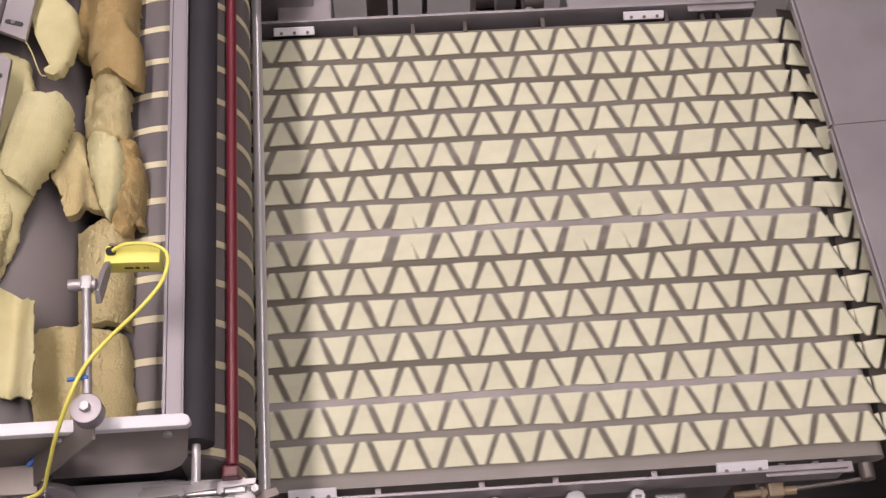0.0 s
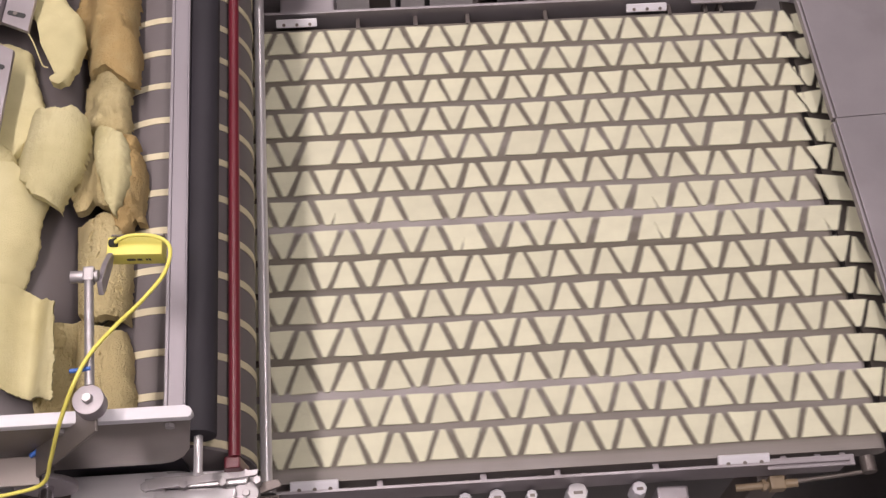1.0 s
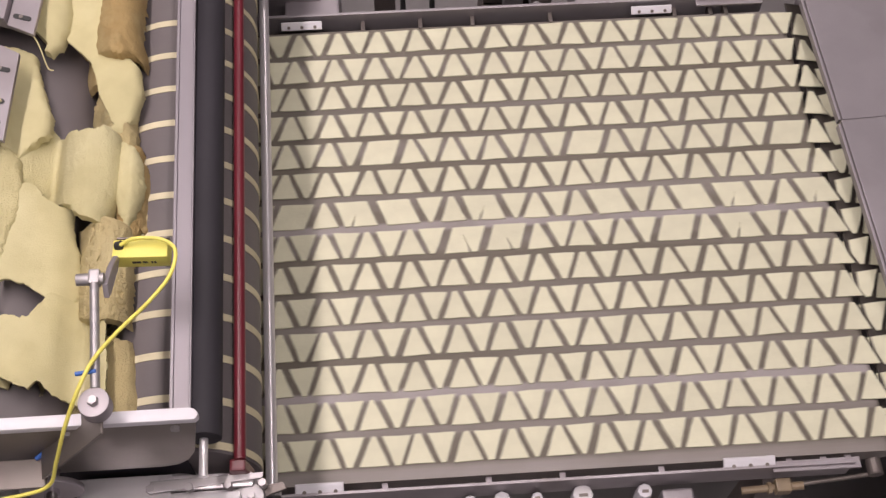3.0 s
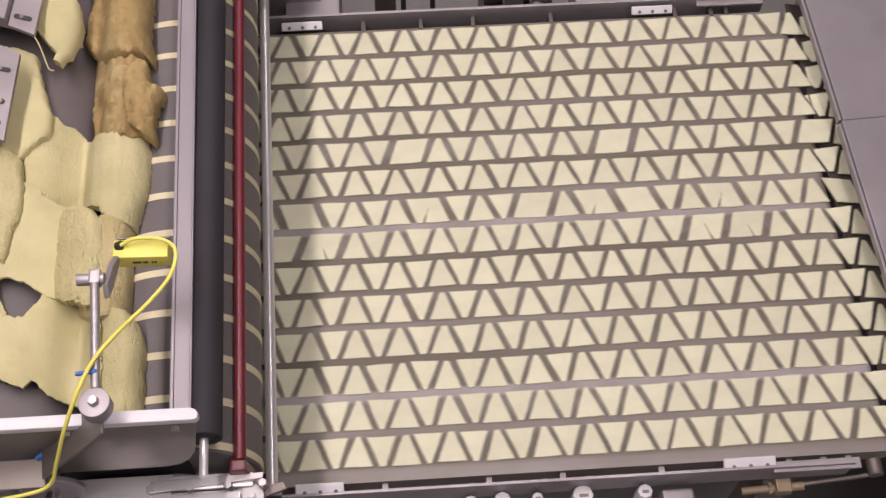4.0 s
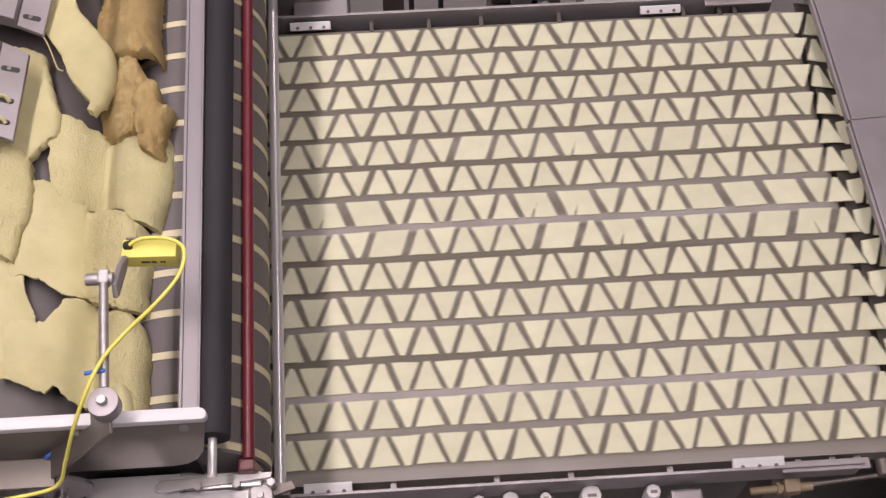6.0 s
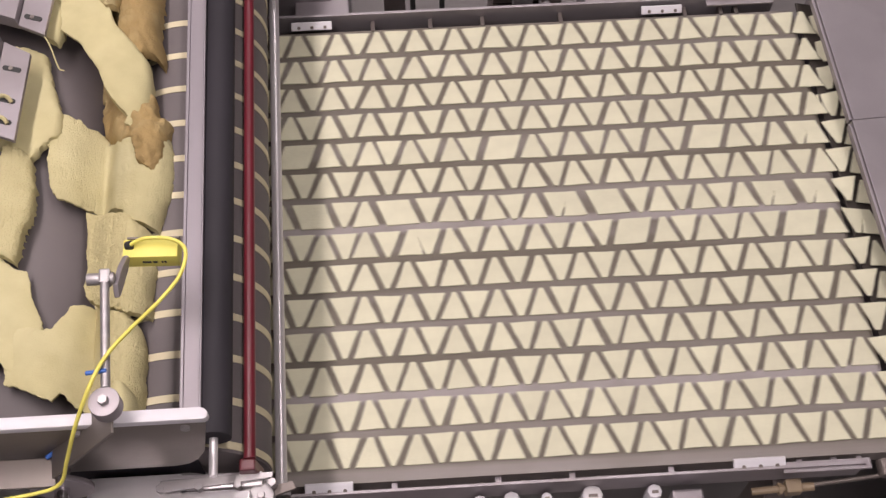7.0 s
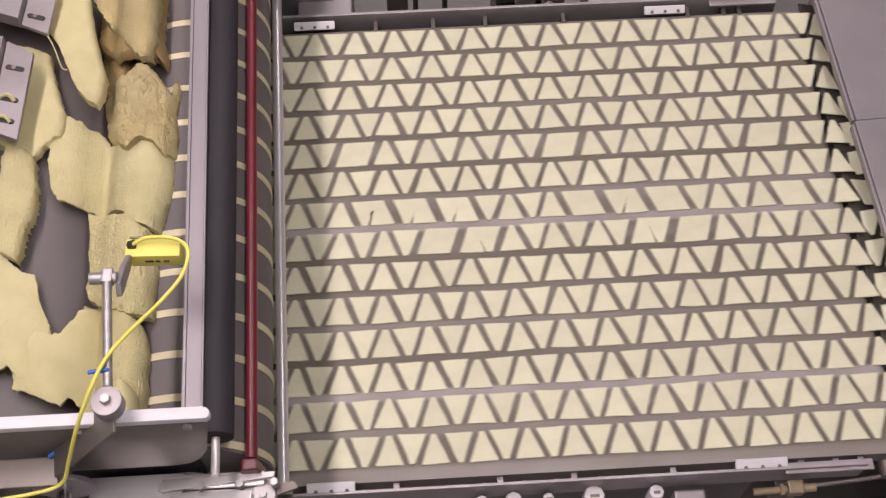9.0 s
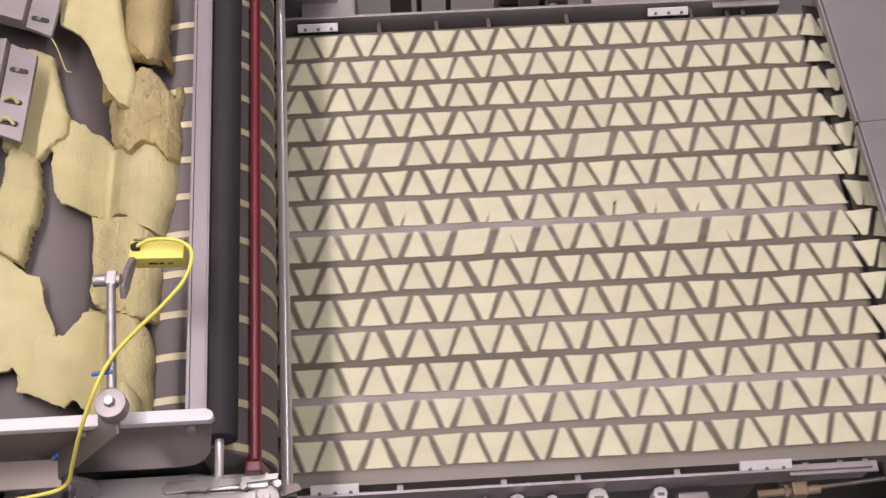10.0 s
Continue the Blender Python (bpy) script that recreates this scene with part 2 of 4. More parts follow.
# ---- the conveyor ----
def build_conveyor():
    belt = thing("conveyor", "flat grey conveyor belt with steel side rails carrying cut chips", "conveyor")
    bm = bmesh.new()
    # an endless loop of belt: flat top, small nose at the front end, flat return
    prof = [(-0.46 + (NOSE + 0.442) * i / 24, 0.0) for i in range(25)]
    rad = 0.018
    prof += [(NOSE - rad + rad * math.sin(a), -rad + rad * math.cos(a)) for a in [radians(k * 15) for k in range(1, 13)]]
    prof += [(-0.46, -2 * rad)]
    prof += [(-0.46 - rad * math.sin(a), -rad - rad * math.cos(a)) for a in [radians(k * 20) for k in range(1, 9)]]
    a = [bm.verts.new((x, -0.024, z)) for x, z in prof]
    b = [bm.verts.new((x, 0.862, z)) for x, z in prof]
    for i in range(len(prof)):
        j = (i + 1) % len(prof)
        bm.faces.new((a[i], a[j], b[j], b[i]))
    bm.faces.new(a[::-1])
    bm.faces.new(b)
    bmesh.ops.recalc_face_normals(bm, faces=bm.faces[:])
    part("belt", bm, BELT, belt, "grey rubber belt with pale dusty streaks", smooth=40)
    # side rails: the near one leans a little against the belt
    part("rail", box(-0.42, 0.70, -0.046, -0.041, -0.040, 0.018, 0.001), SHEET_STEEL, belt, "long steel side rail")
    part("rail", box(-0.42, 0.735, 0.884, 0.890, -0.16, 0.022, 0.001), SHEET_STEEL, belt, "long steel side rail")
    for x in (-0.037, 0.126, 0.243, 0.40, 0.605, 0.66, 0.70):
        part("standoff", box(x - 0.005, x + 0.005, -0.042, -0.022, -0.03, -0.010, 0.001), SHEET_STEEL, belt)
    for x in (-0.04, 0.07, 0.17, 0.32, 0.56, 0.63, 0.66):
        part("standoff", box(x - 0.004, x + 0.004, 0.858, 0.886, -0.02, 0.0, 0.001), DARK_STEEL, belt)
    for x in (0.10, 0.165, 0.285, -0.09, 0.215):
        bm = rod((x, -0.034, -0.06), (x, -0.034, -0.012), 0.0028, 12)
        rod((x, -0.034, -0.022), (x, -0.034, -0.018), 0.006, 12, bevel=0.001, bm=bm)
        part("adjusting_screw", bm, DARK_STEEL, belt)
    part("cross_beam", box(-0.4, 0.72, -0.03, 0.87, -0.075, -0.05, 0.002), DARK_STEEL, belt)
    for x in (-0.38, 0.60):
        for y in (-0.02, 0.86):
            part("leg", box(x - 0.025, x + 0.025, y - 0.025, y + 0.025, FLOOR, -0.075, 0.003), DARK_STEEL, belt)
    # white end brackets with three bolts each, on the rails
    for x0, x1, y, z in ((-0.175, -0.100, -0.036, 0.016), (0.492, 0.574, -0.036, 0.016), (-0.194, -0.117, 0.870, 0.012), (0.474, 0.552, 0.870, 0.012)):
        near = y < 0.4
        m = Matrix.Translation(((x0 + x1) / 2, y, z)) @ pose(0, 0, 0, 28 if near else 40, 0, 0)
        h = (x1 - x0) / 2
        bm = box(-h, h, -0.010 if near else -0.008, 0.010 if near else 0.008, -0.004, 0.004, 0.0022, m=m)
        bracket = part("guide_block", bm, WHITE, belt, "white plastic guide block")
        for k in (-0.62, 0.02, 0.66):
            bm = rod((k * h, -0.003, 0.0035), (k * h, -0.003, 0.0050), 0.0032, 12)
            bm.transform(m)
            part("bolt", bm, DARK_STEEL, bracket)
    # white knobs and blocks on the outer face of the near rail
    for x, s in ((0.145, 0.9), (0.095, 0.7), (0.272, 1.1), (0.200, 0.6), (0.37, 0.8)):
        y = -0.060
        bm = rod((x, y, -0.055), (x, y, -0.014), 0.0175 * s, 8, 0.0150 * s, bevel=0.003)
        block = part("bearing_block", bm, WHITE, belt, "white plastic bearing block")
        part("slot", box(x - 0.006 * s, x + 0.007 * s, y - 0.004, y + 0.001, -0.0145, -0.0134), DARK_STEEL, block)
    bm = box(0.40, 0.45, -0.085, -0.055, -0.10, -0.03, 0.004)
    part("mounting_plate", bm, SHEET_STEEL, belt)
    bm = box(0.577, 0.602, -0.076, -0.054, -0.034, -0.012, 0.003)
    rod((0.525, -0.066, -0.030), (0.577, -0.066, -0.024), 0.006, 12, bm=bm)
    rod((0.566, -0.066, -0.025), (0.572, -0.066, -0.025), 0.010, 6, bm=bm)
    rod((0.602, -0.066, -0.022), (0.622, -0.066, -0.020), 0.007, 12, bm=bm)
    part("pipe_fitting", bm, AMBER, belt, "worn amber pipe fitting")
    part("tension_rod", rod((0.622, -0.064, -0.018), (0.735, -0.058, -0.008), 0.0035, 14), DARK_STEEL, belt)
    part("tension_bracket", box(0.57, 0.71, -0.052, -0.034, 0.006, 0.012, 0.002), SHEET_STEEL, belt)
    part("tension_bracket", box(0.60, 0.73, 0.872, 0.905, 0.010, 0.016, 0.002), SHEET_STEEL, belt)
    part("end_bearing", rod((0.735, -0.062, -0.004), (0.735, -0.035, -0.004), 0.012, 20, bevel=0.003), DARK_STEEL, belt)
    part("end_bearing", rod((0.69, 0.885, -0.008), (0.69, 0.92, -0.008), 0.020, 20, bevel=0.003), STEEL, belt)
    return belt


def build_oven():
    oven = thing("oven", "grey sheet steel oven hood over the belt's end", "oven")
    # two hood plates that meet in a seam
    m = Matrix.Translation((0.8035, 0.5655, 0.06)) @ pose(0, 0, 0, 0, 0, 2.4)
    part("hood_plate", box(0.0, 4.6, 0.0004, 0.50, -0.009, 0.0, 0.001, m=m), SHEET_STEEL, oven, "flat grey steel hood plate")
    part("hood_plate", box(-0.003, 4.6, -0.72, -0.0004, -0.009, -0.0006, 0.001, m=m), SHEET_STEEL, oven, "flat grey steel hood plate")
    part("edge_lip", box(-0.0085, -0.0035, -0.72, -0.004, -0.020, -0.006, 0.001, m=m), SHEET_STEEL, oven)
    part("edge_lip", box(-0.0055, -0.0005, 0.004, 0.50, -0.020, -0.006, 0.001, m=m), SHEET_STEEL, oven)
    part("side_wall", box(0.86, 5.4, -0.12, -0.10, FLOOR, 0.046, 0.002), SHEET_STEEL, oven)
    part("side_wall", box(0.86, 5.4, 0.98, 1.0, FLOOR, 0.046, 0.002), SHEET_STEEL, oven)
    part("end_wall", box(5.38, 5.4, -0.1, 0.98, FLOOR, 0.046, 0.002), SHEET_STEEL, oven)
    # oven belt and slope take the gap's shade from their dark colour
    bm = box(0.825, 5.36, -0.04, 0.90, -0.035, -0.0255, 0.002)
    part("oven_belt", bm, SHADOW_BELT, oven, "steel oven belt, dark with the gap's painted shade")
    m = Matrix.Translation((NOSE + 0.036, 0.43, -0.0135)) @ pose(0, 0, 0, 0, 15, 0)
    part("transfer_plate", box(-0.030, 0.040, -0.455, 0.455, -0.004, 0.0, 0.001, m=m), SHADOW_BELT, oven, "steel transfer slope, dark with the gap's painted shade")
    return oven


# ---- the sheeter ----
RX, RZ, RR = -0.325, 0.240, 0.111       # front roll: axis and radius


def build_rolls():
    front = thing("front_roll", "large dark grey roll with cream dough-filled bands", "roller", at=pose(RX + 0.0145, 0, RZ, 0, 0, 0.92))
    part("barrel", rod((0, -0.078, 0), (0, 0.93, 0), RR, 128, bevel=0.004), ROLL, front, smooth=30)
    for k in range(-1, 16):
        y = -0.006 + ROW * k
        bm = rod((0, y - 0.0052, 0), (0, y + 0.0052, 0), RR + 0.0012, 128)
        part("band", bm, BAND, front, smooth=30)
    part("axle", rod((0, -0.16, 0), (0, 1.0, 0), 0.03, 24), STEEL, front, smooth=30)
    back = thing("back_roll", "large dark grey plain back roll beneath the dough", "roller", at=pose(-0.5375, 0, RZ, 0, 0, 0.92))
    part("barrel", rod((0, -0.078, 0), (0, 0.93, 0), 0.1115, 128, bevel=0.004), ROLL, back, smooth=30)
    part("axle", rod((0, -0.16, 0), (0, 1.0, 0), 0.03, 24), STEEL, back, smooth=30)
    small = thing("pressure_roller", "slim black rubber roller on a steel shaft", "roller")
    part("sleeve", rod((-0.2570, -0.070, 0.366), (-0.2715, 0.95, 0.360), 0.0235, 48, bevel=0.003), BLACK, small, smooth=30)
    part("shaft", rod((-0.2562, -0.12, 0.366), (-0.2570, -0.06, 0.366), 0.0058, 20), ROD_STEEL, small, smooth=30)
    return front, back


def build_bars():
    bar = thing("scraper_bar", "long flat dull steel bar over the roll", "bar")
    n0, n1 = Vector((-0.2815, -0.074, 0.388)), Vector((-0.3025, 0.95, 0.386))
    for name, off, w, z0, z1 in (("lip", -0.0128, 0.0022, -0.012, 0.0035), ("web", -0.0005, 0.0098, -0.004, 0.0015), ("rim", 0.0108, 0.0012, -0.006, 0.0025)):
        bm = bmesh.new()
        ring = []
        for p in (n0, n1):
            ring.append([bm.verts.new(p + Vector((off + sx * w, 0, z))) for sx, z in ((-1, z0), (1, z0), (1, z1), (-1, z1))])
        for k in range(4):
            bm.faces.new((ring[0][k], ring[0][(k + 1) % 4], ring[1][(k + 1) % 4], ring[1][k]))
        bm.faces.new(ring[0][::-1])
        bm.faces.new(ring[1])
        bmesh.ops.recalc_face_normals(bm, faces=bm.faces[:])
        bmesh.ops.bevel(bm, geom=bm.edges[:], offset=0.0006, segments=2, affect="EDGES", profile=0.6)
        part(name, bm, BAR, bar)
    red = thing("red_rod", "dark red plastic wire tension rod with a foot", "rod")
    part("tube", rod((-0.217, -0.085, 0.322), (-0.233, 0.95, 0.322), 0.0082, 24), RED, red, smooth=30)
    bm = bmesh.new()
    bmesh.ops.create_cube(bm, size=1)
    for v in bm.verts:
        w = 0.017 if v.co.z < 0 else 0.010
        v.co = Vector((-0.220 + v.co.x * 2 * w, -0.092 + v.co.y * 0.016, 0.300 + v.co.z * 0.05))
    bmesh.ops.bevel(bm, geom=bm.edges[:], offset=0.003, segments=2, affect="EDGES", profile=0.6)
    part("foot", bm, RED, red)
    guide = thing("guide_rod", "polished round steel rod across the belt", "rod")
    part("tube", rod((-0.2045, -0.045, 0.070), (-0.2210, 0.95, 0.070), 0.0090, 32), ROD_STEEL, guide, smooth=30)
    part("clamp", rod((-0.2043, -0.060, 0.068), (-0.2043, -0.046, 0.068), 0.014, 24, bevel=0.002), STEEL, guide, smooth=30)
    part("bracket", box(-0.24, -0.185, -0.075, -0.062, 0.0, 0.075, 0.003), DARK_STEEL, guide)


def build_frame():
    cheek = thing("cheek_plate", "white plastic edged steel cheek plate beside the rolls", "side plate")
    # white top edge with rounded end, steel face hanging beneath it
    part("edge_strip", extrude_outline([(-0.80, -0.0935), (-0.2470, -0.0935), (-0.2425, -0.0915), (-0.2415, -0.0880), (-0.2425, -0.0835), (-0.2460, -0.0795), (-0.2520, -0.0775), (-0.80, -0.0775)], 0.486, 0.500, 0.003), WHITE, cheek, "white plastic edge strip", smooth=40)
    bm = extrude_outline([(-0.80, 0.332), (-0.312, 0.332), (-0.292, 0.338), (-0.277, 0.354), (-0.264, 0.385), (-0.246, 0.485), (-0.80, 0.485)], 0, 0.010, 0.0015,
                         m=Matrix.Translation((0, -0.082, 0)) @ pose(0, 0, 0, 90, 0, 0))
    part("face", bm, CHEEK, cheek, "grey steel face", smooth=40)
    for x in (-0.272, -0.400):
        part("bolt", rod((x, -0.097, 0.475), (x, -0.090, 0.475), 0.006, 6, bevel=0.001), STEEL, cheek)
    # black sheet added over the roll ends in place of the shade there
    part("seal", box(-0.95, -0.285, -0.0810, -0.0785, 0.20, 0.47, 0.0005), BLACK, cheek, "black sheet standing in for the shaded void")
    part("hanger", box(-0.62, -0.58, -0.092, -0.083, 0.2, 0.333, 0.001), DARK_STEEL, cheek)
    end = thing("side_frame", "steel side frame carrying the roll bearings", "machine frame")
    part("beam", box(-0.432, -0.309, -0.128, -0.090, 0.240, 0.297, 0.003), ROD_STEEL, end, "bright steel beam")
    part("back_plate", box(-0.95, -0.215, -0.104, -0.088, -0.35, 0.236, 0.003), DARK_STEEL, end)
    part("bearing_cover", box(-0.327, -0.203, -0.114, -0.094, 0.292, 0.301, 0.003), ROD_STEEL, end)
    part("bearing_cover", box(-0.312, -0.232, -0.140, -0.1145, 0.275, 0.297, 0.006), ROD_STEEL, end)
    part("bearing_cover", box(-0.245, -0.195, -0.118, -0.1, 0.280, 0.290, 0.002), STEEL, end)
    part("bearing_block", extrude_outline([(-0.322, -0.140), (-0.306, -0.140), (-0.302, -0.150), (-0.240, -0.150), (-0.236, -0.140), (-0.220, -0.140), (-0.218, -0.122), (-0.322, -0.122)], 0.286, 0.308, 0.002), ROD_STEEL, end, smooth=30)
    part("bearing_block", extrude_outline([(-0.335, -0.118), (-0.190, -0.106), (-0.188, -0.098), (-0.335, -0.102)], 0.302, 0.307, 0.001), STEEL, end)
    for x, y, r, z in ((-0.205, -0.126, 0.018, 0.296),):
        part("clamp_ring", rod((x, y, z - 0.012), (x, y, z), r, 28, r * 0.9, bevel=0.002), STEEL, end, smooth=30)
        part("bolt", rod((x, y, z), (x, y, z + 0.005), r * 0.3, 6, bevel=0.001), STEEL, end)
    part("link_arm", extrude_outline([(-0.262, -0.128), (-0.20, -0.112), (-0.165, -0.106), (-0.160, -0.116), (-0.20, -0.128), (-0.255, -0.142)], 0.280, 0.287, 0.001), DARK_STEEL, end)
    part("hub", rod((-0.215, -0.12, 0.06), (-0.215, -0.075, 0.06), 0.022, 32, bevel=0.004), DARK_STEEL, end, smooth=30)
    part("hub", rod((-0.27, -0.15, 0.215), (-0.27, -0.12, 0.215), 0.032, 32, bevel=0.004), STEEL, end, smooth=30)
    for x in (-0.335, -0.285, -0.235, -0.19):
        part("bolt", rod((x, -0.112, 0.290), (x, -0.112, 0.308), 0.006, 6, bevel=0.001), STEEL, end)
    part("side_leg", box(-0.70, -0.62, -0.13, -0.09, FLOOR, 0.19, 0.004), DARK_STEEL, end)
    part("side_leg", box(-0.30, -0.24, -0.13, -0.101, FLOOR, 0.20, 0.004), DARK_STEEL, end)
    far = thing("far_frame", "grey steel frame behind the rolls", "machine frame")
    part("plate", box(-0.95, -0.12, 0.955, 0.985, -0.35, 0.20, 0.004), SHEET_STEEL, far)
    part("side_leg", box(-0.70, -0.62, 0.955, 1.0, FLOOR, -0.3, 0.004), DARK_STEEL, far)
    part("side_leg", box(-0.30, -0.24, 0.955, 1.0, FLOOR, -0.3, 0.004), DARK_STEEL, far)


def build_sensor():
    s = thing("level_sensor", "yellow box sensor on a jointed steel arm", "sensor")
    # yellow housing
    m = Matrix.Translation((-0.320, 0.1385, 0.488)) @ pose(0, 0, 0, 3, 0, -2)
    body = part("housing", box(-0.0345, 0.0345, -0.0125, 0.0125, -0.018, 0.012, 0.0025, m=m), YELLOW, s, "yellow plastic housing", smooth=40)
    part("back_plate", box(-0.030, 0.0355, 0.0127, 0.0155, -0.017, 0.013, 0.001, m=m), DARK_STEEL, s)
    for k, w in ((-0.006, 0.011), (0.0045, 0.006), (0.0135, 0.0022), (0.0172, 0.0028)):
        part("lettering", box(k - w / 2, k + w / 2, -0.0131, -0.0127, -0.005, 0.000, m=m), INK, body)
    bm = rod((-0.030, 0.004, 0.010), (-0.022, 0.004, 0.0145), 0.006, 16, bevel=0.001)
    bm.transform(m)
    part("gland", bm, INK, s)
    # arm: rod along y with clamp at one end and round knob at the other
    part("swivel_plate", extrude_outline([(0.054, 0.532), (0.064, 0.524), (0.108, 0.500), (0.126, 0.496), (0.126, 0.506), (0.100, 0.528), (0.066, 0.547)], -0.352, -0.345, 0.002, m=Matrix(((0, 0, 1, 0), (1, 0, 0, 0), (0, 1, 0, 0), (0, 0, 0, 1)))), SHEET_STEEL, s)
    part("swivel_joint", rod((-0.382, 0.073, 0.547), (-0.349, 0.073, 0.547), 0.0075, 20, bevel=0.001), STEEL, s, smooth=30)
    part("clamp", box(-0.367, -0.353, 0.064, 0.083, 0.540, 0.556, 0.003), STEEL, s)
    part("arm_rod", rod((-0.360, 0.07, 0.550), (-0.349, -0.07, 0.552), 0.0056, 20), STEEL, s, smooth=30)
    knob = part("knob", rod((-0.349, -0.087, 0.534), (-0.349, -0.087, 0.556), 0.0180, 40, bevel=0.002), SHEET_STEEL, s, smooth=30)
    part("knob_bolt", rod((-0.349, -0.087, 0.555), (-0.349, -0.087, 0.564), 0.0062, 6, bevel=0.001), STEEL, knob)
    # folded bracket down to the post
    m = Matrix.Translation((-0.349, -0.090, 0.532)) @ pose(0, 0, 0, 0, -50, 6)
    part("bracket", box(-0.150, 0.004, -0.028, 0.016, -0.004, 0.0, 0.0015, m=m), CHEEK, s, "bent grey steel bracket")
    part("bracket", box(-0.62, -0.438, -0.135, -0.098, 0.404, 0.410, 0.0015), CHEEK, s, "bent grey steel bracket")
    part("post", rod((-0.450, -0.090, 0.345), (-0.450, -0.20, 0.338), 0.0095, 32), CHROME, s, smooth=30)
    part("post_flange", rod((-0.452, -0.117, 0.338), (-0.452, -0.109, 0.338), 0.040, 40, bevel=0.002), SHEET_STEEL, s, smooth=30)
    cable = [(-0.345, 0.141, 0.504), (-0.325, 0.146, 0.511), (-0.292, 0.143, 0.511), (-0.274, 0.127, 0.510), (-0.278, 0.090, 0.515), (-0.300, 0.050, 0.525),
             (-0.328, 0.005, 0.545), (-0.350, -0.035, 0.560), (-0.365, -0.072, 0.562), (-0.388, -0.106, 0.525), (-0.410, -0.125, 0.470), (-0.430, -0.138, 0.425), (-0.47, -0.146, 0.415), (-0.56, -0.158, 0.42)]
    part("cable", tube(cable, 0.0025), YELLOW, s, "yellow cable", smooth=60)
    part("cable_tie", rod((-0.372, -0.052, 0.556), (-0.348, -0.050, 0.557), 0.0026, 12, bevel=0.001), BLUE, s, "blue cable tie")
    part("cable_tie", rod((-0.452, -0.100, 0.414), (-0.438, -0.092, 0.418), 0.003, 12, bevel=0.001), BLUE, s, "blue cable tie")


def build_chutes():
    # two slotted steel plates that feed the dough from the side
    for corner, lean, length, slots in (((-0.509, 0.541), -4, 0.24, (0.030, 0.088, 0.146)), ((-0.526, 0.508), 183, 0.150, (0.028, 0.082, 0.118))):
        chute = thing("feed_plate", "slotted grey steel feed plate with dough under it", "feed plate", "feed plates")
        near = lean > 90
        m = Matrix.Translation((*corner, 0.430)) @ pose(0, 0, 0, 0, 0, -3.0 if near else -5.5)
        y0, y1 = (-length, 0.0) if near else (0.0, length)
        part("plate", extrude_outline([(-0.042, y0 + 0.016 * near), (0.0, y0), (0.0, y1), (-0.042, y1 + 0.022 * near + 0.0145 * (not near) * 0)] if near else
                                      [(-0.042, y0 + 0.016), (0.0, y0), (0.0, y1), (-0.042, y1)], -0.008, 0.0, 0.0012, m=m), SHEET_STEEL, chute)
        part("hood", extrude_outline([(-0.25, y0 + 0.075), (-0.0425, y0 + 0.0165), (-0.0425, y1 + 0.02 * near), (-0.25, y1 + 0.02)], -0.010, 0.014, 0.0012, m=m), SHEET_STEEL, chute)
        for k in slots:
            yy = -k if near else k
            ring = [(-0.022 + 0.010 * math.copysign(1, math.cos(a)) + 0.004 * math.cos(a), yy - 0.25 * (0.010 * math.copysign(1, math.cos(a))) + 0.0042 * math.sin(a)) for a in [radians(15 + q * 30) for q in range(12)]]
            part("slot", extrude_outline(ring, -0.001, 0.0010, m=m), INK, chute)
            if near and k > 0.05:
                arc = [(-0.036, yy + 0.002, 0.001), (-0.028, yy + 0.005, 0.004), (-0.019, yy + 0.002, 0.005), (-0.013, yy - 0.005, 0.002)]
                bm = tube(arc, 0.0030, 10)
                bm.transform(m)
                part("dough_plug", bm, CRACKED, chute, "pale dough squeezed out of the slot")
            else:
                bm = rod((-0.024, yy + 0.0012, 0.0005), (-0.024, yy + 0.0012, 0.0022), 0.0036, 6, bevel=0.0008)
                bm.transform(m)
                part("bolt", bm, DARK_STEEL, chute)
        part("support", box(-0.25, -0.05, y0 + 0.08, y1 - 0.01, -0.050, -0.0105, 0.002, m=m), DARK_STEEL, chute)
    rail = thing("hopper_wall", "dark steel hopper wall behind the feed plates", "hopper")
    part("panel", box(-0.86, -0.84, -0.05, 0.93, 0.30, 0.60, 0.002), DARK_STEEL, rail)


# ---- dough ----
PROFILE = [(-0.7, 0.36), (-0.56, 0.36), (-0.52, 0.357), (-0.5, 0.352), (-0.48, 0.345), (-0.47, 0.338), (-0.452, 0.318), (-0.44, 0.311), (-0.432, 0.314), (-0.424, 0.326), (-0.412, 0.347), (-0.395, 0.362), (-0.375, 0.369), (-0.355, 0.362), (-0.335, 0.351), (-0.3, 0.345)]


def ground_z(x):
    """Height on which the dough lies: down from the feed plates, into the gap between the rolls, over the front roll."""
    total = 0.0
    for k in (-0.004, -0.002, 0.0, 0.002, 0.004):
        q = min(max(x + k, PROFILE[0][0]), PROFILE[-1][0] - 1e-6)
        for (xa, za), (xb, zb) in zip(PROFILE, PROFILE[1:]):
            if q < xb:
                total += za + (zb - za) * (q - xa) / (xb - xa)
                break
    return total / 5


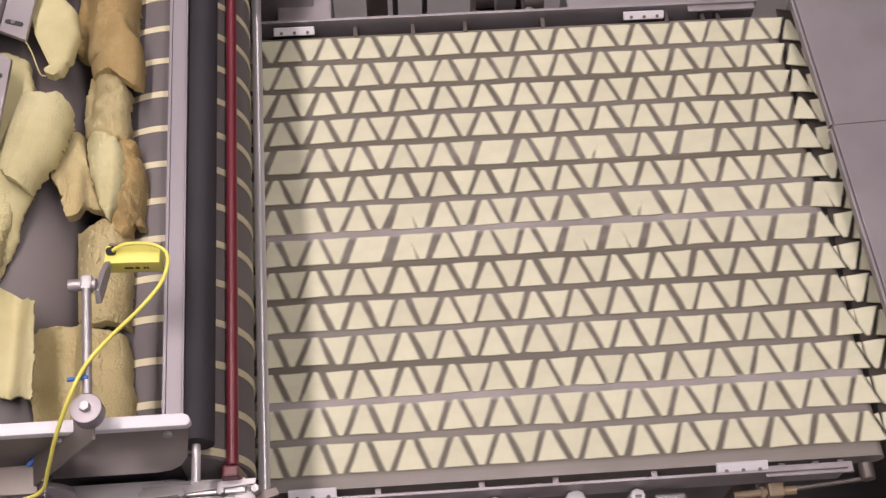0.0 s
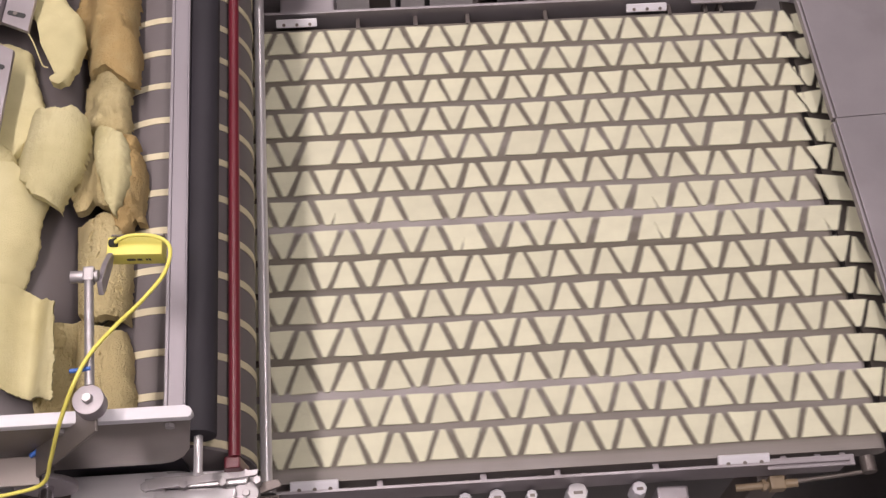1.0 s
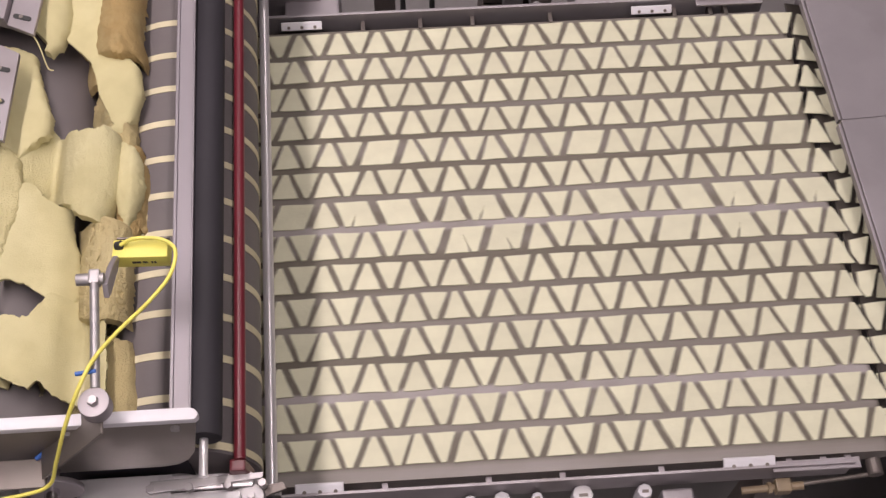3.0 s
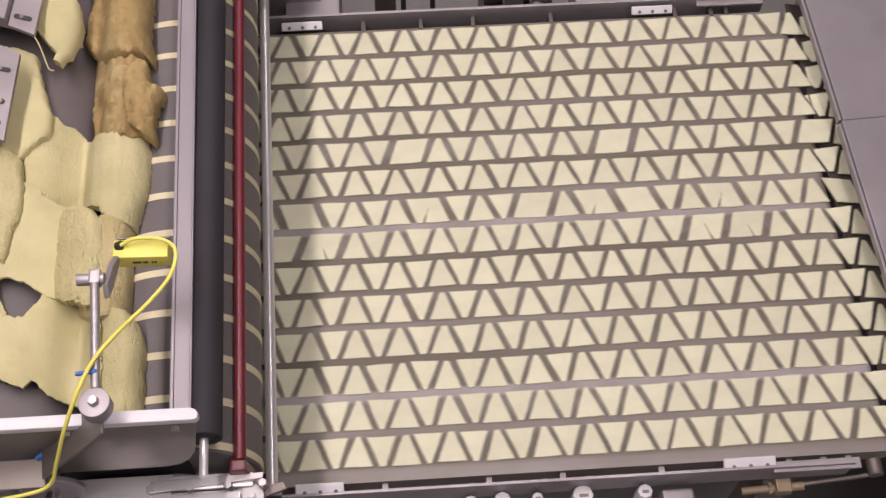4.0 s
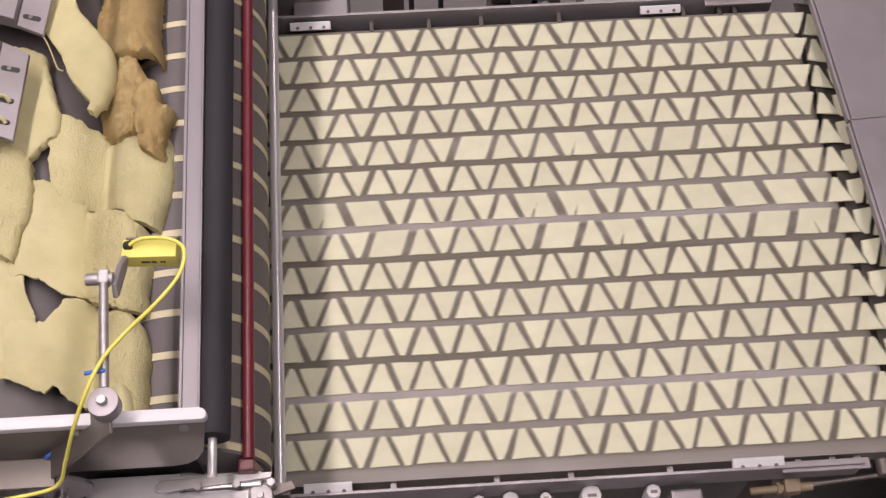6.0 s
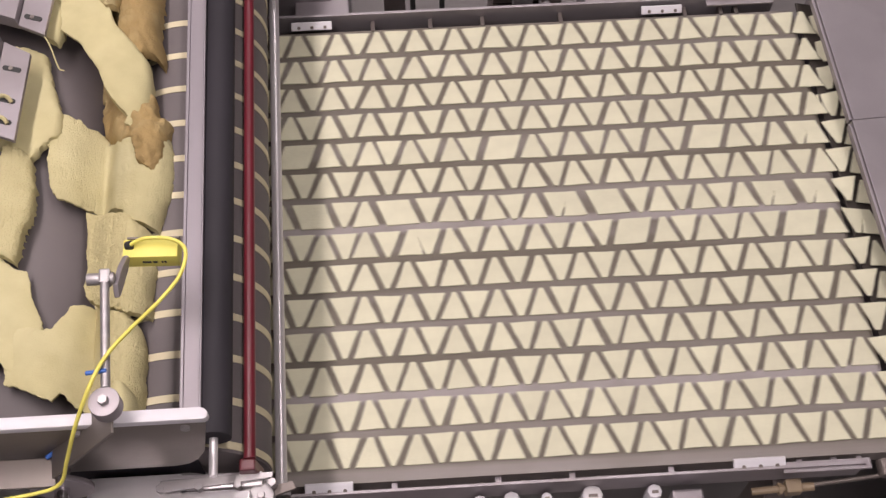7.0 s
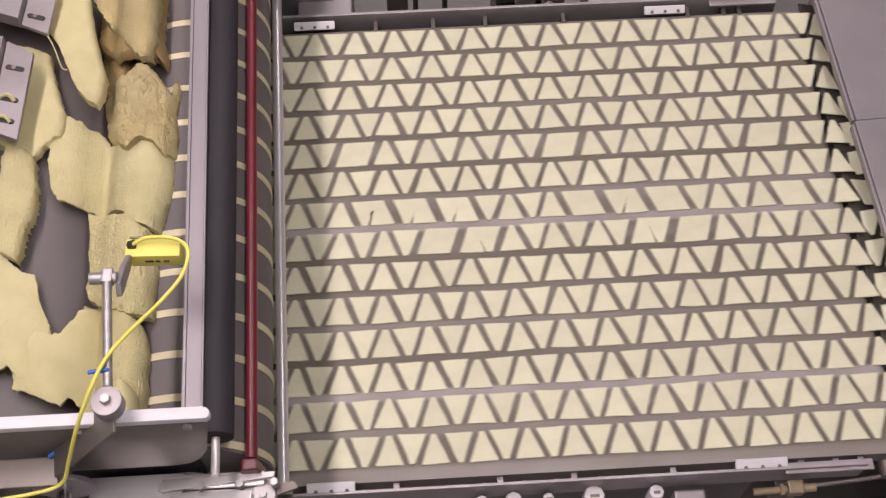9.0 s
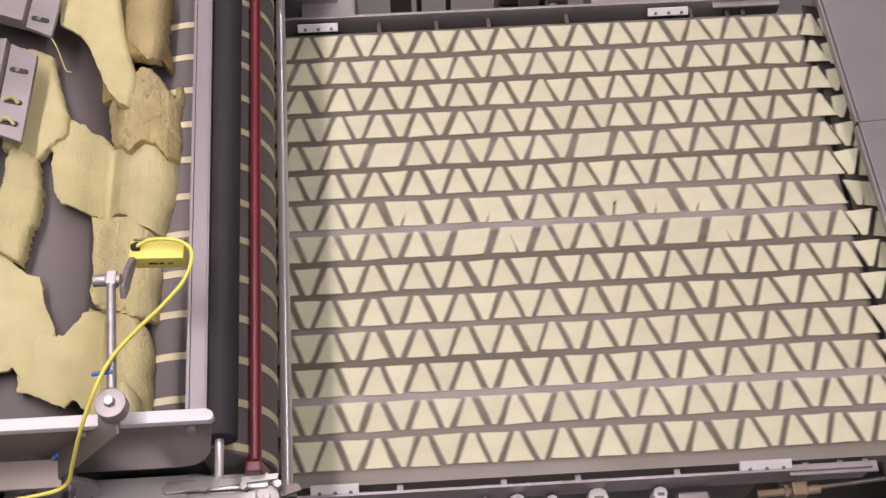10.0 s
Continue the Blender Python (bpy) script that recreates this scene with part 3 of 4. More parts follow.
def dough_sheet(name, outline, mat, label, lift=0.0, thick=0.0065, wave=0.005, seed=0.0, dome=0.0, furrow=0.0, valley=None, rag_size=0.8, flat=None, log_x=9.0, log_r=0.0, crush=0.0):
    """A torn piece of dough: a fine net inside a ragged outline, draped over the rolls, furrowed and given thickness."""
    from mathutils.geometry import delaunay_2d_cdt
    edge = []
    n = len(outline)
    for i in range(n):
        a, b = Vector(outline[i]), Vector(outline[(i + 1) % n])
        steps = max(2, int((b - a).length / 0.0018))
        nrm = Vector(((b - a).y, -(b - a).x)).normalized()
        for k in range(steps):
            p = a.lerp(b, k / steps)
            rag = noise.noise((p.x * 24 + seed, p.y * 24, 5)) * 0.0040 + noise.noise((p.x * 75 + seed, p.y * 75, 3)) * 0.0036
            torn = max(0.25, noise.noise((p.x * 30, p.y * 30 + seed, 11)) + 0.55)
            rag = rag_size * (rag + torn * (noise.noise((p.x * 210, p.y * 210 + seed, 7)) * 0.0036 + noise.noise((p.x * 480, p.y * 480 + seed, 2)) * 0.0030))
            bulge = math.sin(math.pi * k / steps) * 0.04 * (b - a).length * noise.noise((i * 3.7 + seed, 1.3, 0))
            edge.append(p + nrm * (rag + bulge))
    rim_pts = np.array([(p.x, p.y) for p in edge])
    nxt = np.roll(rim_pts, -1, axis=0)
    step = 0.0021 if furrow > 0.005 or crush > 0.02 else 0.0030 if furrow else 0.0042
    gx, gy = np.meshgrid(np.arange(rim_pts[:, 0].min(), rim_pts[:, 0].max(), step), np.arange(rim_pts[:, 1].min(), rim_pts[:, 1].max(), step), indexing="ij")
    gx = gx + (np.arange(gx.shape[1])[None, :] % 2) * step * 0.5
    grid = np.stack([gx.ravel(), gy.ravel()], axis=1)
    cross = (rim_pts[:, 1] > grid[:, 1:]) != (nxt[:, 1] > grid[:, 1:])
    drop = np.where(nxt[:, 1] == rim_pts[:, 1], 1e-9, nxt[:, 1] - rim_pts[:, 1])
    at = (nxt[:, 0] - rim_pts[:, 0]) * (grid[:, 1:] - rim_pts[:, 1]) / drop + rim_pts[:, 0]
    grid = grid[(cross & (grid[:, :1] < at)).sum(axis=1) % 2 == 1]
    reach = np.sqrt(((grid[:, None, :] - rim_pts[None, :, :]) ** 2).sum(axis=2)).min(axis=1)
    grid = grid[reach > step * 0.6]
    ne = len(edge)
    inside = [Vector((float(x), float(y))) for x, y in grid]
    vs, es, fs, *_ = delaunay_2d_cdt(edge + inside, [(i, (i + 1) % ne) for i in range(ne)], [], 1, 1e-5)
    bm = bmesh.new()
    top, low = [], []
    x_lo, x_hi = float(rim_pts[:, 0].min()), float(rim_pts[:, 0].max())
    x_mid = (x_lo + x_hi) / 2
    for p in vs:
        near = float(np.sqrt(((rim_pts - (p.x, p.y)) ** 2).sum(axis=1)).min())
        z = (ground_z(p.x) if flat is None else flat - 9.0 * max(0.0, p.x + 0.44) ** 2 - 1.6 * max(0.0, 0.53 - p.y) ** 2) + lift
        z += wave * noise.noise((p.x * 11 + seed, p.y * 11, 0)) + 0.12 * wave * noise.noise((p.x * 60, p.y * 60, seed))
        if crush:
            # crumpled: sharp hollows between rounded ridges
            z += crush * (abs(noise.noise((p.x * 34 + seed, p.y * 30, 4))) - 0.22) + 0.4 * crush * (abs(noise.noise((p.x * 75, p.y * 70 + seed, 9))) - 0.22)
        if dome:
            u = min(1.0, abs(p.x - x_mid) / (x_hi - x_mid))
            z += dome * (1 - u ** 2.4)
        if valley:
            z -= valley[2] * math.exp(-((p.x - valley[0] - 0.006 * noise.noise((p.y * 20, seed, 0))) / valley[1]) ** 2)
        # short furrows torn along the roll, and crumbs near the torn edges
        worn = min(1.0, max(0.0, 0.45 + 1.6 * noise.noise((p.x * 21 + seed, p.y * 21, 6))))
        pit = min(1.0, max(0.0, noise.noise((p.x * 235 + seed, p.y * 125, 5)) - 0.18) * 3.6)
        z -= 0.40 * furrow * worn * pit
        crumb = max(0.0, 1 - near / 0.013) * max(0.0, noise.noise((p.x * 150, p.y * 150 + seed, 8)))
        z -= 0.0065 * crumb * min(1.0, near / 0.003)
        side = max(0.0, float(rim_pts[np.abs(rim_pts[:, 1] - p.y) < 0.006][:, 0].max(initial=p.x)) - p.x)
        sunk = 0.0
        if p.x > log_x and side < log_r:
            # the side over the front roll curls down and under
            ease = min(1.0, (p.x - log_x) / 0.02)
            u = 1 - side / log_r
            sunk = ease * log_r * (1 - math.sqrt(max(0.0, 1 - u * u)))
        t = thick * min(1.0, 0.72 + near / 0.016)
        top.append(bm.verts.new((p.x, p.y, z + t - sunk)))
        low.append(bm.verts.new((p.x, p.y, z - sunk - (0.010 if log_r and p.x > log_x else 0.0))))
    for tri in fs:
        try:
            bm.faces.new([top[i] for i in tri])
            bm.faces.new([low[i] for i in reversed(tri)])
        except ValueError:
            pass
    upper = set(top)
    rim = [e for e in bm.edges if len(e.link_faces) == 1 and e.verts[0] in upper]
    index = {v: i for i, v in enumerate(top)}
    for e in rim:
        i, j = index[e.verts[0]], index[e.verts[1]]
        try:
            bm.faces.new((top[i], top[j], low[j], low[i]))
        except ValueError:
            pass
    bmesh.ops.recalc_face_normals(bm, faces=bm.faces[:])
    ob = mesh_object(name, bm, mat, smooth=50)
    return tagged(ob, label, "dough", "dough in the feed gap")


def build_dough():
    d = {}
    d["up"] = dough_sheet("dough_fold", [(-0.458, 0.744), (-0.455, 0.677), (-0.457, 0.637), (-0.459, 0.607), (-0.458, 0.591), (-0.449, 0.576), (-0.438, 0.568), (-0.418, 0.544), (-0.390, 0.531), (-0.376, 0.528), (-0.359, 0.534), (-0.348, 0.524), (-0.346, 0.538), (-0.353, 0.573), (-0.355, 0.615), (-0.353, 0.638), (-0.354, 0.705)], MUSTARD,
                     "folded mustard coloured dough lying on the roll", lift=0.006, thick=0.014, wave=0.008, crush=0.012, seed=1.0, dome=0.020, rag_size=0.5, furrow=0.002, log_x=-0.60, log_r=0.014)
    d["flap"] = dough_sheet("dough_scrap", [(-0.421, 0.628), (-0.400, 0.619), (-0.371, 0.591), (-0.366, 0.571), (-0.351, 0.554), (-0.346, 0.519), (-0.348, 0.477), (-0.357, 0.472), (-0.373, 0.481), (-0.391, 0.501), (-0.407, 0.505), (-0.427, 0.519), (-0.433, 0.546), (-0.432, 0.611)], MUSTARD,
                     "scalloped mustard dough flap on the folded dough", lift=0.028, thick=0.009, wave=0.007, seed=33.0, dome=0.012, rag_size=0.35, log_x=-0.60, log_r=0.010)
    d["lump"] = dough_sheet("dough_lump", [(-0.438, 0.538), (-0.412, 0.523), (-0.391, 0.502), (-0.366, 0.478), (-0.364, 0.433), (-0.364, 0.389), (-0.379, 0.388), (-0.403, 0.403), (-0.440, 0.433), (-0.441, 0.475), (-0.438, 0.506)], PALE_MUSTARD,
                     "lumpy tan dough lying in the roll gap", lift=0.012, thick=0.012, wave=0.010, crush=0.018, seed=5.5, dome=0.009, furrow=0.004, rag_size=0.7, log_x=-0.60, log_r=0.012)
    d["crumple"] = dough_sheet("dough_lump", [(-0.440, 0.569), (-0.414, 0.552), (-0.382, 0.527), (-0.364, 0.486), (-0.350, 0.434), (-0.342, 0.396), (-0.370, 0.386), (-0.401, 0.391), (-0.438, 0.423), (-0.442, 0.456), (-0.441, 0.503)], MUSTARD,
                     "crumpled mustard dough lump on the roll", lift=0.004, thick=0.012, wave=0.012, crush=0.020, seed=5.1, dome=0.009, furrow=0.005, rag_size=0.8, log_x=-0.60, log_r=0.012)
    d["cup"] = dough_sheet("dough_lump", [(-0.391, 0.517), (-0.375, 0.524), (-0.360, 0.524), (-0.350, 0.509), (-0.349, 0.479), (-0.330, 0.474), (-0.333, 0.453), (-0.339, 0.427), (-0.339, 0.384), (-0.352, 0.388), (-0.369, 0.397), (-0.380, 0.430), (-0.388, 0.467)], MUSTARD,
                     "curled mustard dough scrap on the roll", lift=0.012, thick=0.010, wave=0.010, crush=0.018, seed=8.3, dome=0.014, furrow=0.004, rag_size=0.7, log_x=-0.60, log_r=0.014)
    d["low"] = dough_sheet("dough_fold", [(-0.440, 0.273), (-0.407, 0.254), (-0.389, 0.257), (-0.372, 0.252), (-0.353, 0.246), (-0.352, 0.188), (-0.351, 0.146), (-0.351, 0.100), (-0.375, 0.101), (-0.395, 0.101), (-0.423, 0.122), (-0.433, 0.192)], PALE_MUSTARD,
                     "cracked tan dough fold between the rolls", lift=0.006, thick=0.012, wave=0.005, seed=3.0, dome=0.010, rag_size=0.35, furrow=0.011, log_x=-0.60, log_r=0.014)
    d["end"] = dough_sheet("dough_fold", [(-0.477, 0.096), (-0.473, 0.110), (-0.456, 0.123), (-0.425, 0.127), (-0.395, 0.097), (-0.364, 0.087), (-0.353, 0.090), (-0.350, 0.073), (-0.344, 0.034), (-0.337, -0.024), (-0.337, -0.055), (-0.468, -0.040), (-0.473, -0.007), (-0.478, 0.023), (-0.475, 0.056)], PALE_MUSTARD,
                     "cracked tan dough fold between the rolls", lift=0.005, thick=0.012, wave=0.005, seed=4.2, rag_size=0.6, furrow=0.011, valley=(-0.425, 0.010, 0.006), log_x=-0.42, log_r=0.018)
    d["strip"] = dough_sheet("dough_strip", [(-0.564, 0.558), (-0.542, 0.550), (-0.517, 0.542), (-0.509, 0.496), (-0.499, 0.462), (-0.490, 0.439), (-0.490, 0.408), (-0.503, 0.390), (-0.517, 0.373), (-0.528, 0.360), (-0.545, 0.371), (-0.557, 0.379), (-0.577, 0.382), (-0.596, 0.554)], DOUGH,
                     "torn pale dough strip hanging from the feed plate", lift=0.019, seed=0.7, rag_size=0.8, log_x=-0.60, log_r=0.008)
    d["edge"] = dough_sheet("dough_strip", [(-0.554, 0.379), (-0.537, 0.370), (-0.521, 0.353), (-0.515, 0.298), (-0.521, 0.247), (-0.530, 0.190), (-0.546, 0.199), (-0.566, 0.213), (-0.577, 0.267), (-0.567, 0.321), (-0.561, 0.376)], CRACKED,
                     "cracked pale dough strip along the feed plate", lift=0.024, thick=0.010, seed=2.7, furrow=0.006, rag_size=0.8, log_x=-0.60, log_r=0.010)
    d["A"] = dough_sheet("dough_sheet", [(-0.523, 0.450), (-0.489, 0.447), (-0.474, 0.441), (-0.463, 0.432), (-0.452, 0.434), (-0.438, 0.421), (-0.424, 0.403), (-0.416, 0.403), (-0.392, 0.394), (-0.370, 0.392), (-0.354, 0.403), (-0.339, 0.392), (-0.332, 0.377), (-0.331, 0.341), (-0.335, 0.298), (-0.344, 0.262), (-0.347, 0.243), (-0.363, 0.246), (-0.382, 0.253), (-0.393, 0.265), (-0.407, 0.283), (-0.423, 0.293), (-0.449, 0.297), (-0.466, 0.297), (-0.493, 0.304), (-0.504, 0.329), (-0.509, 0.359), (-0.510, 0.386), (-0.527, 0.401)], TORN,
                     "torn pale yellow dough sheet sagging between the rolls", lift=0.010, seed=1.9, furrow=0.004, valley=(-0.436, 0.008, 0.005), rag_size=0.8, log_x=-0.425, log_r=0.022)
    d["B"] = dough_sheet("dough_sheet", [(-0.571, 0.270), (-0.565, 0.306), (-0.546, 0.324), (-0.524, 0.332), (-0.512, 0.323), (-0.499, 0.307), (-0.481, 0.298), (-0.464, 0.295), (-0.455, 0.225), (-0.447, 0.156), (-0.465, 0.153), (-0.487, 0.153), (-0.505, 0.168), (-0.534, 0.179), (-0.557, 0.175)], DOUGH,
                     "torn pale yellow dough sheet sagging between the rolls", lift=0.012, seed=3.1, rag_size=0.8)
    d["fold"] = dough_sheet("dough_fold", [(-0.451, 0.286), (-0.405, 0.266), (-0.374, 0.253), (-0.367, 0.243), (-0.351, 0.235), (-0.345, 0.184), (-0.347, 0.108), (-0.373, 0.106), (-0.408, 0.122), (-0.442, 0.150), (-0.446, 0.167), (-0.442, 0.195), (-0.445, 0.239)], CRACKED,
                     "cracked pale yellow dough fold between the rolls", lift=0.006, seed=3.3, wave=0.004, furrow=0.0052, valley=(-0.438, 0.022, -0.022), dome=0.008, rag_size=0.7, log_x=-0.60, log_r=0.020)
    d["C"] = dough_sheet("dough_fold", [(-0.449, 0.146), (-0.422, 0.138), (-0.406, 0.118), (-0.371, 0.107), (-0.355, 0.091), (-0.349, 0.043), (-0.348, -0.009), (-0.349, -0.040), (-0.392, -0.039), (-0.441, -0.002), (-0.446, 0.067)], CRACKED,
                     "cracked pale yellow dough fold between the rolls", lift=0.006, seed=4.4, furrow=0.0052, valley=(-0.420, 0.009, 0.001), rag_size=0.6, log_x=-0.410, log_r=0.022)
    d["slab"] = dough_sheet("dough_sheet", [(-0.514, 0.113), (-0.504, 0.117), (-0.495, 0.131), (-0.483, 0.149), (-0.464, 0.156), (-0.446, 0.151), (-0.402, 0.116), (-0.394, 0.057), (-0.391, -0.024), (-0.442, 0.002), (-0.469, 0.007), (-0.486, 0.024), (-0.495, 0.013), (-0.527, 0.026), (-0.556, 0.036), (-0.565, 0.117)], DOUGH,
                     "torn pale yellow dough sheet sagging between the rolls", lift=0.012, seed=14.4, furrow=0.002, rag_size=0.7)
    d["tail"] = dough_sheet("dough_sheet", [(-0.612, 0.236), (-0.579, 0.221), (-0.555, 0.209), (-0.538, 0.192), (-0.522, 0.179), (-0.507, 0.176), (-0.504, 0.159), (-0.492, 0.122), (-0.481, 0.092), (-0.466, 0.057), (-0.474, 0.021), (-0.500, 0.023), (-0.514, 0.025), (-0.528, 0.042), (-0.539, 0.035), (-0.586, 0.033)], DOUGH,
                     "torn pale dough tail lying on the back roll", lift=0.014, seed=6.4, rag_size=0.6)
    d["curl"] = dough_sheet("dough_scrap", [(-0.391, -0.006), (-0.381, 0.002), (-0.369, 0.002), (-0.357, -0.011), (-0.352, -0.034), (-0.352, -0.053), (-0.389, -0.052)], DOUGH,
                     "small rolled dough end beside the cheek plate", lift=0.018, thick=0.010, seed=44.0, wave=0.003, dome=0.012, rag_size=0.25, log_x=-0.60, log_r=0.014)
    d["E"] = dough_sheet("dough_scrap", [(-0.474, 0.353), (-0.465, 0.373), (-0.450, 0.425), (-0.439, 0.427), (-0.426, 0.371), (-0.396, 0.289), (-0.388, 0.267), (-0.404, 0.269), (-0.424, 0.292), (-0.446, 0.281), (-0.451, 0.286), (-0.459, 0.314)], PALE_MUSTARD,
                     "curled tan dough scrap standing in the roll gap", lift=0.022, thick=0.009, wave=0.004, seed=12.9, dome=0.014, rag_size=0.7, log_x=-0.60, log_r=0.014)
    d["D"] = dough_sheet("dough_scrap", [(-0.427, 0.418), (-0.399, 0.397), (-0.376, 0.379), (-0.368, 0.371), (-0.361, 0.339), (-0.358, 0.321), (-0.363, 0.288), (-0.369, 0.264), (-0.377, 0.244), (-0.385, 0.261), (-0.398, 0.297), (-0.417, 0.353), (-0.433, 0.410)], DOUGH,
                     "torn pale dough scrap lying on the dough fold", lift=0.026, thick=0.009, wave=0.006, seed=11.2, dome=0.010, furrow=0.006, rag_size=0.7, log_x=-0.60, log_r=0.012)
    d["H"] = dough_sheet("dough_scrap", [(-0.380, 0.386), (-0.353, 0.389), (-0.348, 0.379), (-0.352, 0.361), (-0.345, 0.358), (-0.338, 0.336), (-0.339, 0.298), (-0.341, 0.270), (-0.335, 0.254), (-0.344, 0.247), (-0.347, 0.255), (-0.350, 0.241), (-0.361, 0.225), (-0.379, 0.242), (-0.381, 0.274), (-0.371, 0.320), (-0.374, 0.357)], MUSTARD,
                     "torn mustard dough scrap on the roll", lift=0.008, thick=0.010, wave=0.010, crush=0.012, seed=14.1, dome=0.014, furrow=0.006, rag_size=0.6, log_x=-0.60, log_r=0.010)
    d["F"] = dough_sheet("dough_fold", [(-0.440, 0.502), (-0.428, 0.510), (-0.402, 0.493), (-0.379, 0.504), (-0.367, 0.502), (-0.351, 0.486), (-0.336, 0.467), (-0.329, 0.499), (-0.324, 0.484), (-0.329, 0.443), (-0.326, 0.393), (-0.329, 0.366), (-0.341, 0.357), (-0.356, 0.375), (-0.372, 0.378), (-0.392, 0.367), (-0.406, 0.381), (-0.436, 0.424), (-0.441, 0.461)], PALE_MUSTARD,
                     "half-dried tan dough fold bulging over the roll", lift=0.010, thick=0.012, wave=0.006, crush=0.010, seed=16.3, dome=0.012, furrow=0.010, rag_size=0.8, log_x=-0.60, log_r=0.020)
    d["G"] = dough_sheet("dough_sheet", [(-0.477, 0.685), (-0.467, 0.647), (-0.440, 0.604), (-0.404, 0.541), (-0.379, 0.508), (-0.365, 0.514), (-0.360, 0.552), (-0.360, 0.616), (-0.360, 0.660)], PALE_MUSTARD,
                     "pale dough sheet lying over the mustard fold", lift=0.034, thick=0.008, wave=0.008, seed=17.7, dome=0.014, rag_size=0.7, log_x=-0.60, log_r=0.012)
    d["T1"] = dough_sheet("dough_tongue", [(-0.540, 0.675), (-0.485, 0.672), (-0.468, 0.616), (-0.443, 0.567), (-0.422, 0.542), (-0.416, 0.503), (-0.426, 0.465), (-0.440, 0.439), (-0.451, 0.433), (-0.461, 0.436), (-0.464, 0.441), (-0.456, 0.449), (-0.468, 0.474), (-0.479, 0.498), (-0.486, 0.533), (-0.496, 0.559), (-0.533, 0.599)], DOUGH,
                     "pale dough tongue sliding out of the feed plate", lift=0.0, wave=0.008, seed=6.0, rag_size=0.25, flat=0.404, log_x=-0.47, log_r=0.010)
    d["T2"] = dough_sheet("dough_tongue", [(-0.544, 0.693), (-0.475, 0.688), (-0.465, 0.621), (-0.455, 0.589), (-0.428, 0.556), (-0.403, 0.521), (-0.397, 0.486), (-0.401, 0.461), (-0.412, 0.433), (-0.427, 0.420), (-0.436, 0.424), (-0.431, 0.434), (-0.449, 0.455), (-0.464, 0.478), (-0.473, 0.505), (-0.487, 0.525), (-0.502, 0.554), (-0.534, 0.582)], DOUGH,
                     "pale dough tongue sliding out of the feed plate", lift=0.0, wave=0.008, seed=7.7, rag_size=0.3, flat=0.404, log_x=-0.47, log_r=0.010)
    d["T3"] = dough_sheet("dough_tongue", [(-0.551, 0.692), (-0.465, 0.687), (-0.454, 0.620), (-0.436, 0.534), (-0.420, 0.478), (-0.423, 0.447), (-0.431, 0.432), (-0.445, 0.440), (-0.459, 0.458), (-0.470, 0.479), (-0.480, 0.506), (-0.493, 0.537), (-0.509, 0.559), (-0.540, 0.582)], DOUGH,
                     "pale dough tongue sliding out of the feed plate", lift=0.0, wave=0.008, seed=9.1, rag_size=0.3, flat=0.404, log_x=-0.47, log_r=0.010)
    string = [(-0.522, 0.560, 0.414), (-0.508, 0.538, 0.424), (-0.500, 0.522, 0.420), (-0.494, 0.505, 0.410), (-0.490, 0.497, 0.404), (-0.483, 0.494, 0.404)]
    tagged(mesh_object("dough_string", tube(string, 0.0011, 8), DOUGH, smooth=60), "thin curled dough string hanging from the feed plate", "dough", "dough in the feed gap")
    return d


# ---- behind the conveyor ----
def build_background():
    stand = thing("machine_stand", "dark steel machine stand behind the conveyor", "machine frame")
    part("post", box(-0.02, 0.03, 1.25, 1.30, FLOOR, 0.1, 0.003), DARK_STEEL, stand)
    part("beam", box(-0.5, 1.4, 1.28, 1.34, -0.25, -0.17, 0.003), DARK_STEEL, stand)
    part("beam", box(-0.5, 1.4, 1.50, 1.56, 0.02, 0.1, 0.003), SHEET_STEEL, stand)
    for x in (-0.10, 0.045, 0.11):
        part("hose", rod((x, 1.15, -0.6), (x, 1.16, 0.05), 0.006, 12), INK, stand)
    motor = thing("drive_motor", "grey gear motor with a black cover behind the rail", "motor")
    part("body", rod((0.20, 1.02, -0.05), (0.34, 1.02, -0.05), 0.05, 32, bevel=0.006), DARK_STEEL, motor, smooth=30)
    part("gearbox", box(0.235, 0.275, 0.93, 1.0, -0.04, 0.03, 0.006), STEEL, motor)
    part("flange", rod((0.29, 0.96, -0.02), (0.33, 0.96, -0.02), 0.035, 24, bevel=0.003), DARK_STEEL, motor, smooth=30)
    part("cap", rod((0.30, 0.93, -0.03), (0.30, 0.96, 0.0), 0.014, 16), STEEL, motor)
    part("foot", box(0.2, 0.34, 0.98, 1.06, FLOOR, -0.09, 0.004), DARK_STEEL, motor)
    cab = thing("control_box", "grey steel control box behind the rail", "control box")
    part("case", box(-0.19, -0.085, 0.915, 1.05, -0.35, -0.02, 0.004), SHEET_STEEL, cab)
    part("stand", box(-0.15, -0.12, 0.97, 1.0, FLOOR, -0.34, 0.004), DARK_STEEL, cab)
    duct = thing("cable_duct", "grey steel cable duct behind the conveyor", "duct")
    part("tray", box(0.40, 0.75, 0.95, 1.10, -0.30, -0.14, 0.004), SHEET_STEEL, duct)
    part("stand", box(0.5, 0.54, 1.0, 1.04, FLOOR, -0.29, 0.004), DARK_STEEL, duct)


# ---- chips ----
def chip_mesh(name, points, thick=0.0024):
    """A thin chip with clipped, rounded corners."""
    bm = extrude_outline(points, 0.0, thick)
    tops = [e for e in bm.edges if all(v.co.z > thick * 0.5 for v in e.verts)]
    bmesh.ops.bevel(bm, geom=tops, offset=0.0006, segments=1, affect="EDGES", profile=0.5)
    me = bpy.data.meshes.new(name)
    bm.to_mesh(me)
    bm.free()
    me.materials.append(CHIP)
    return me


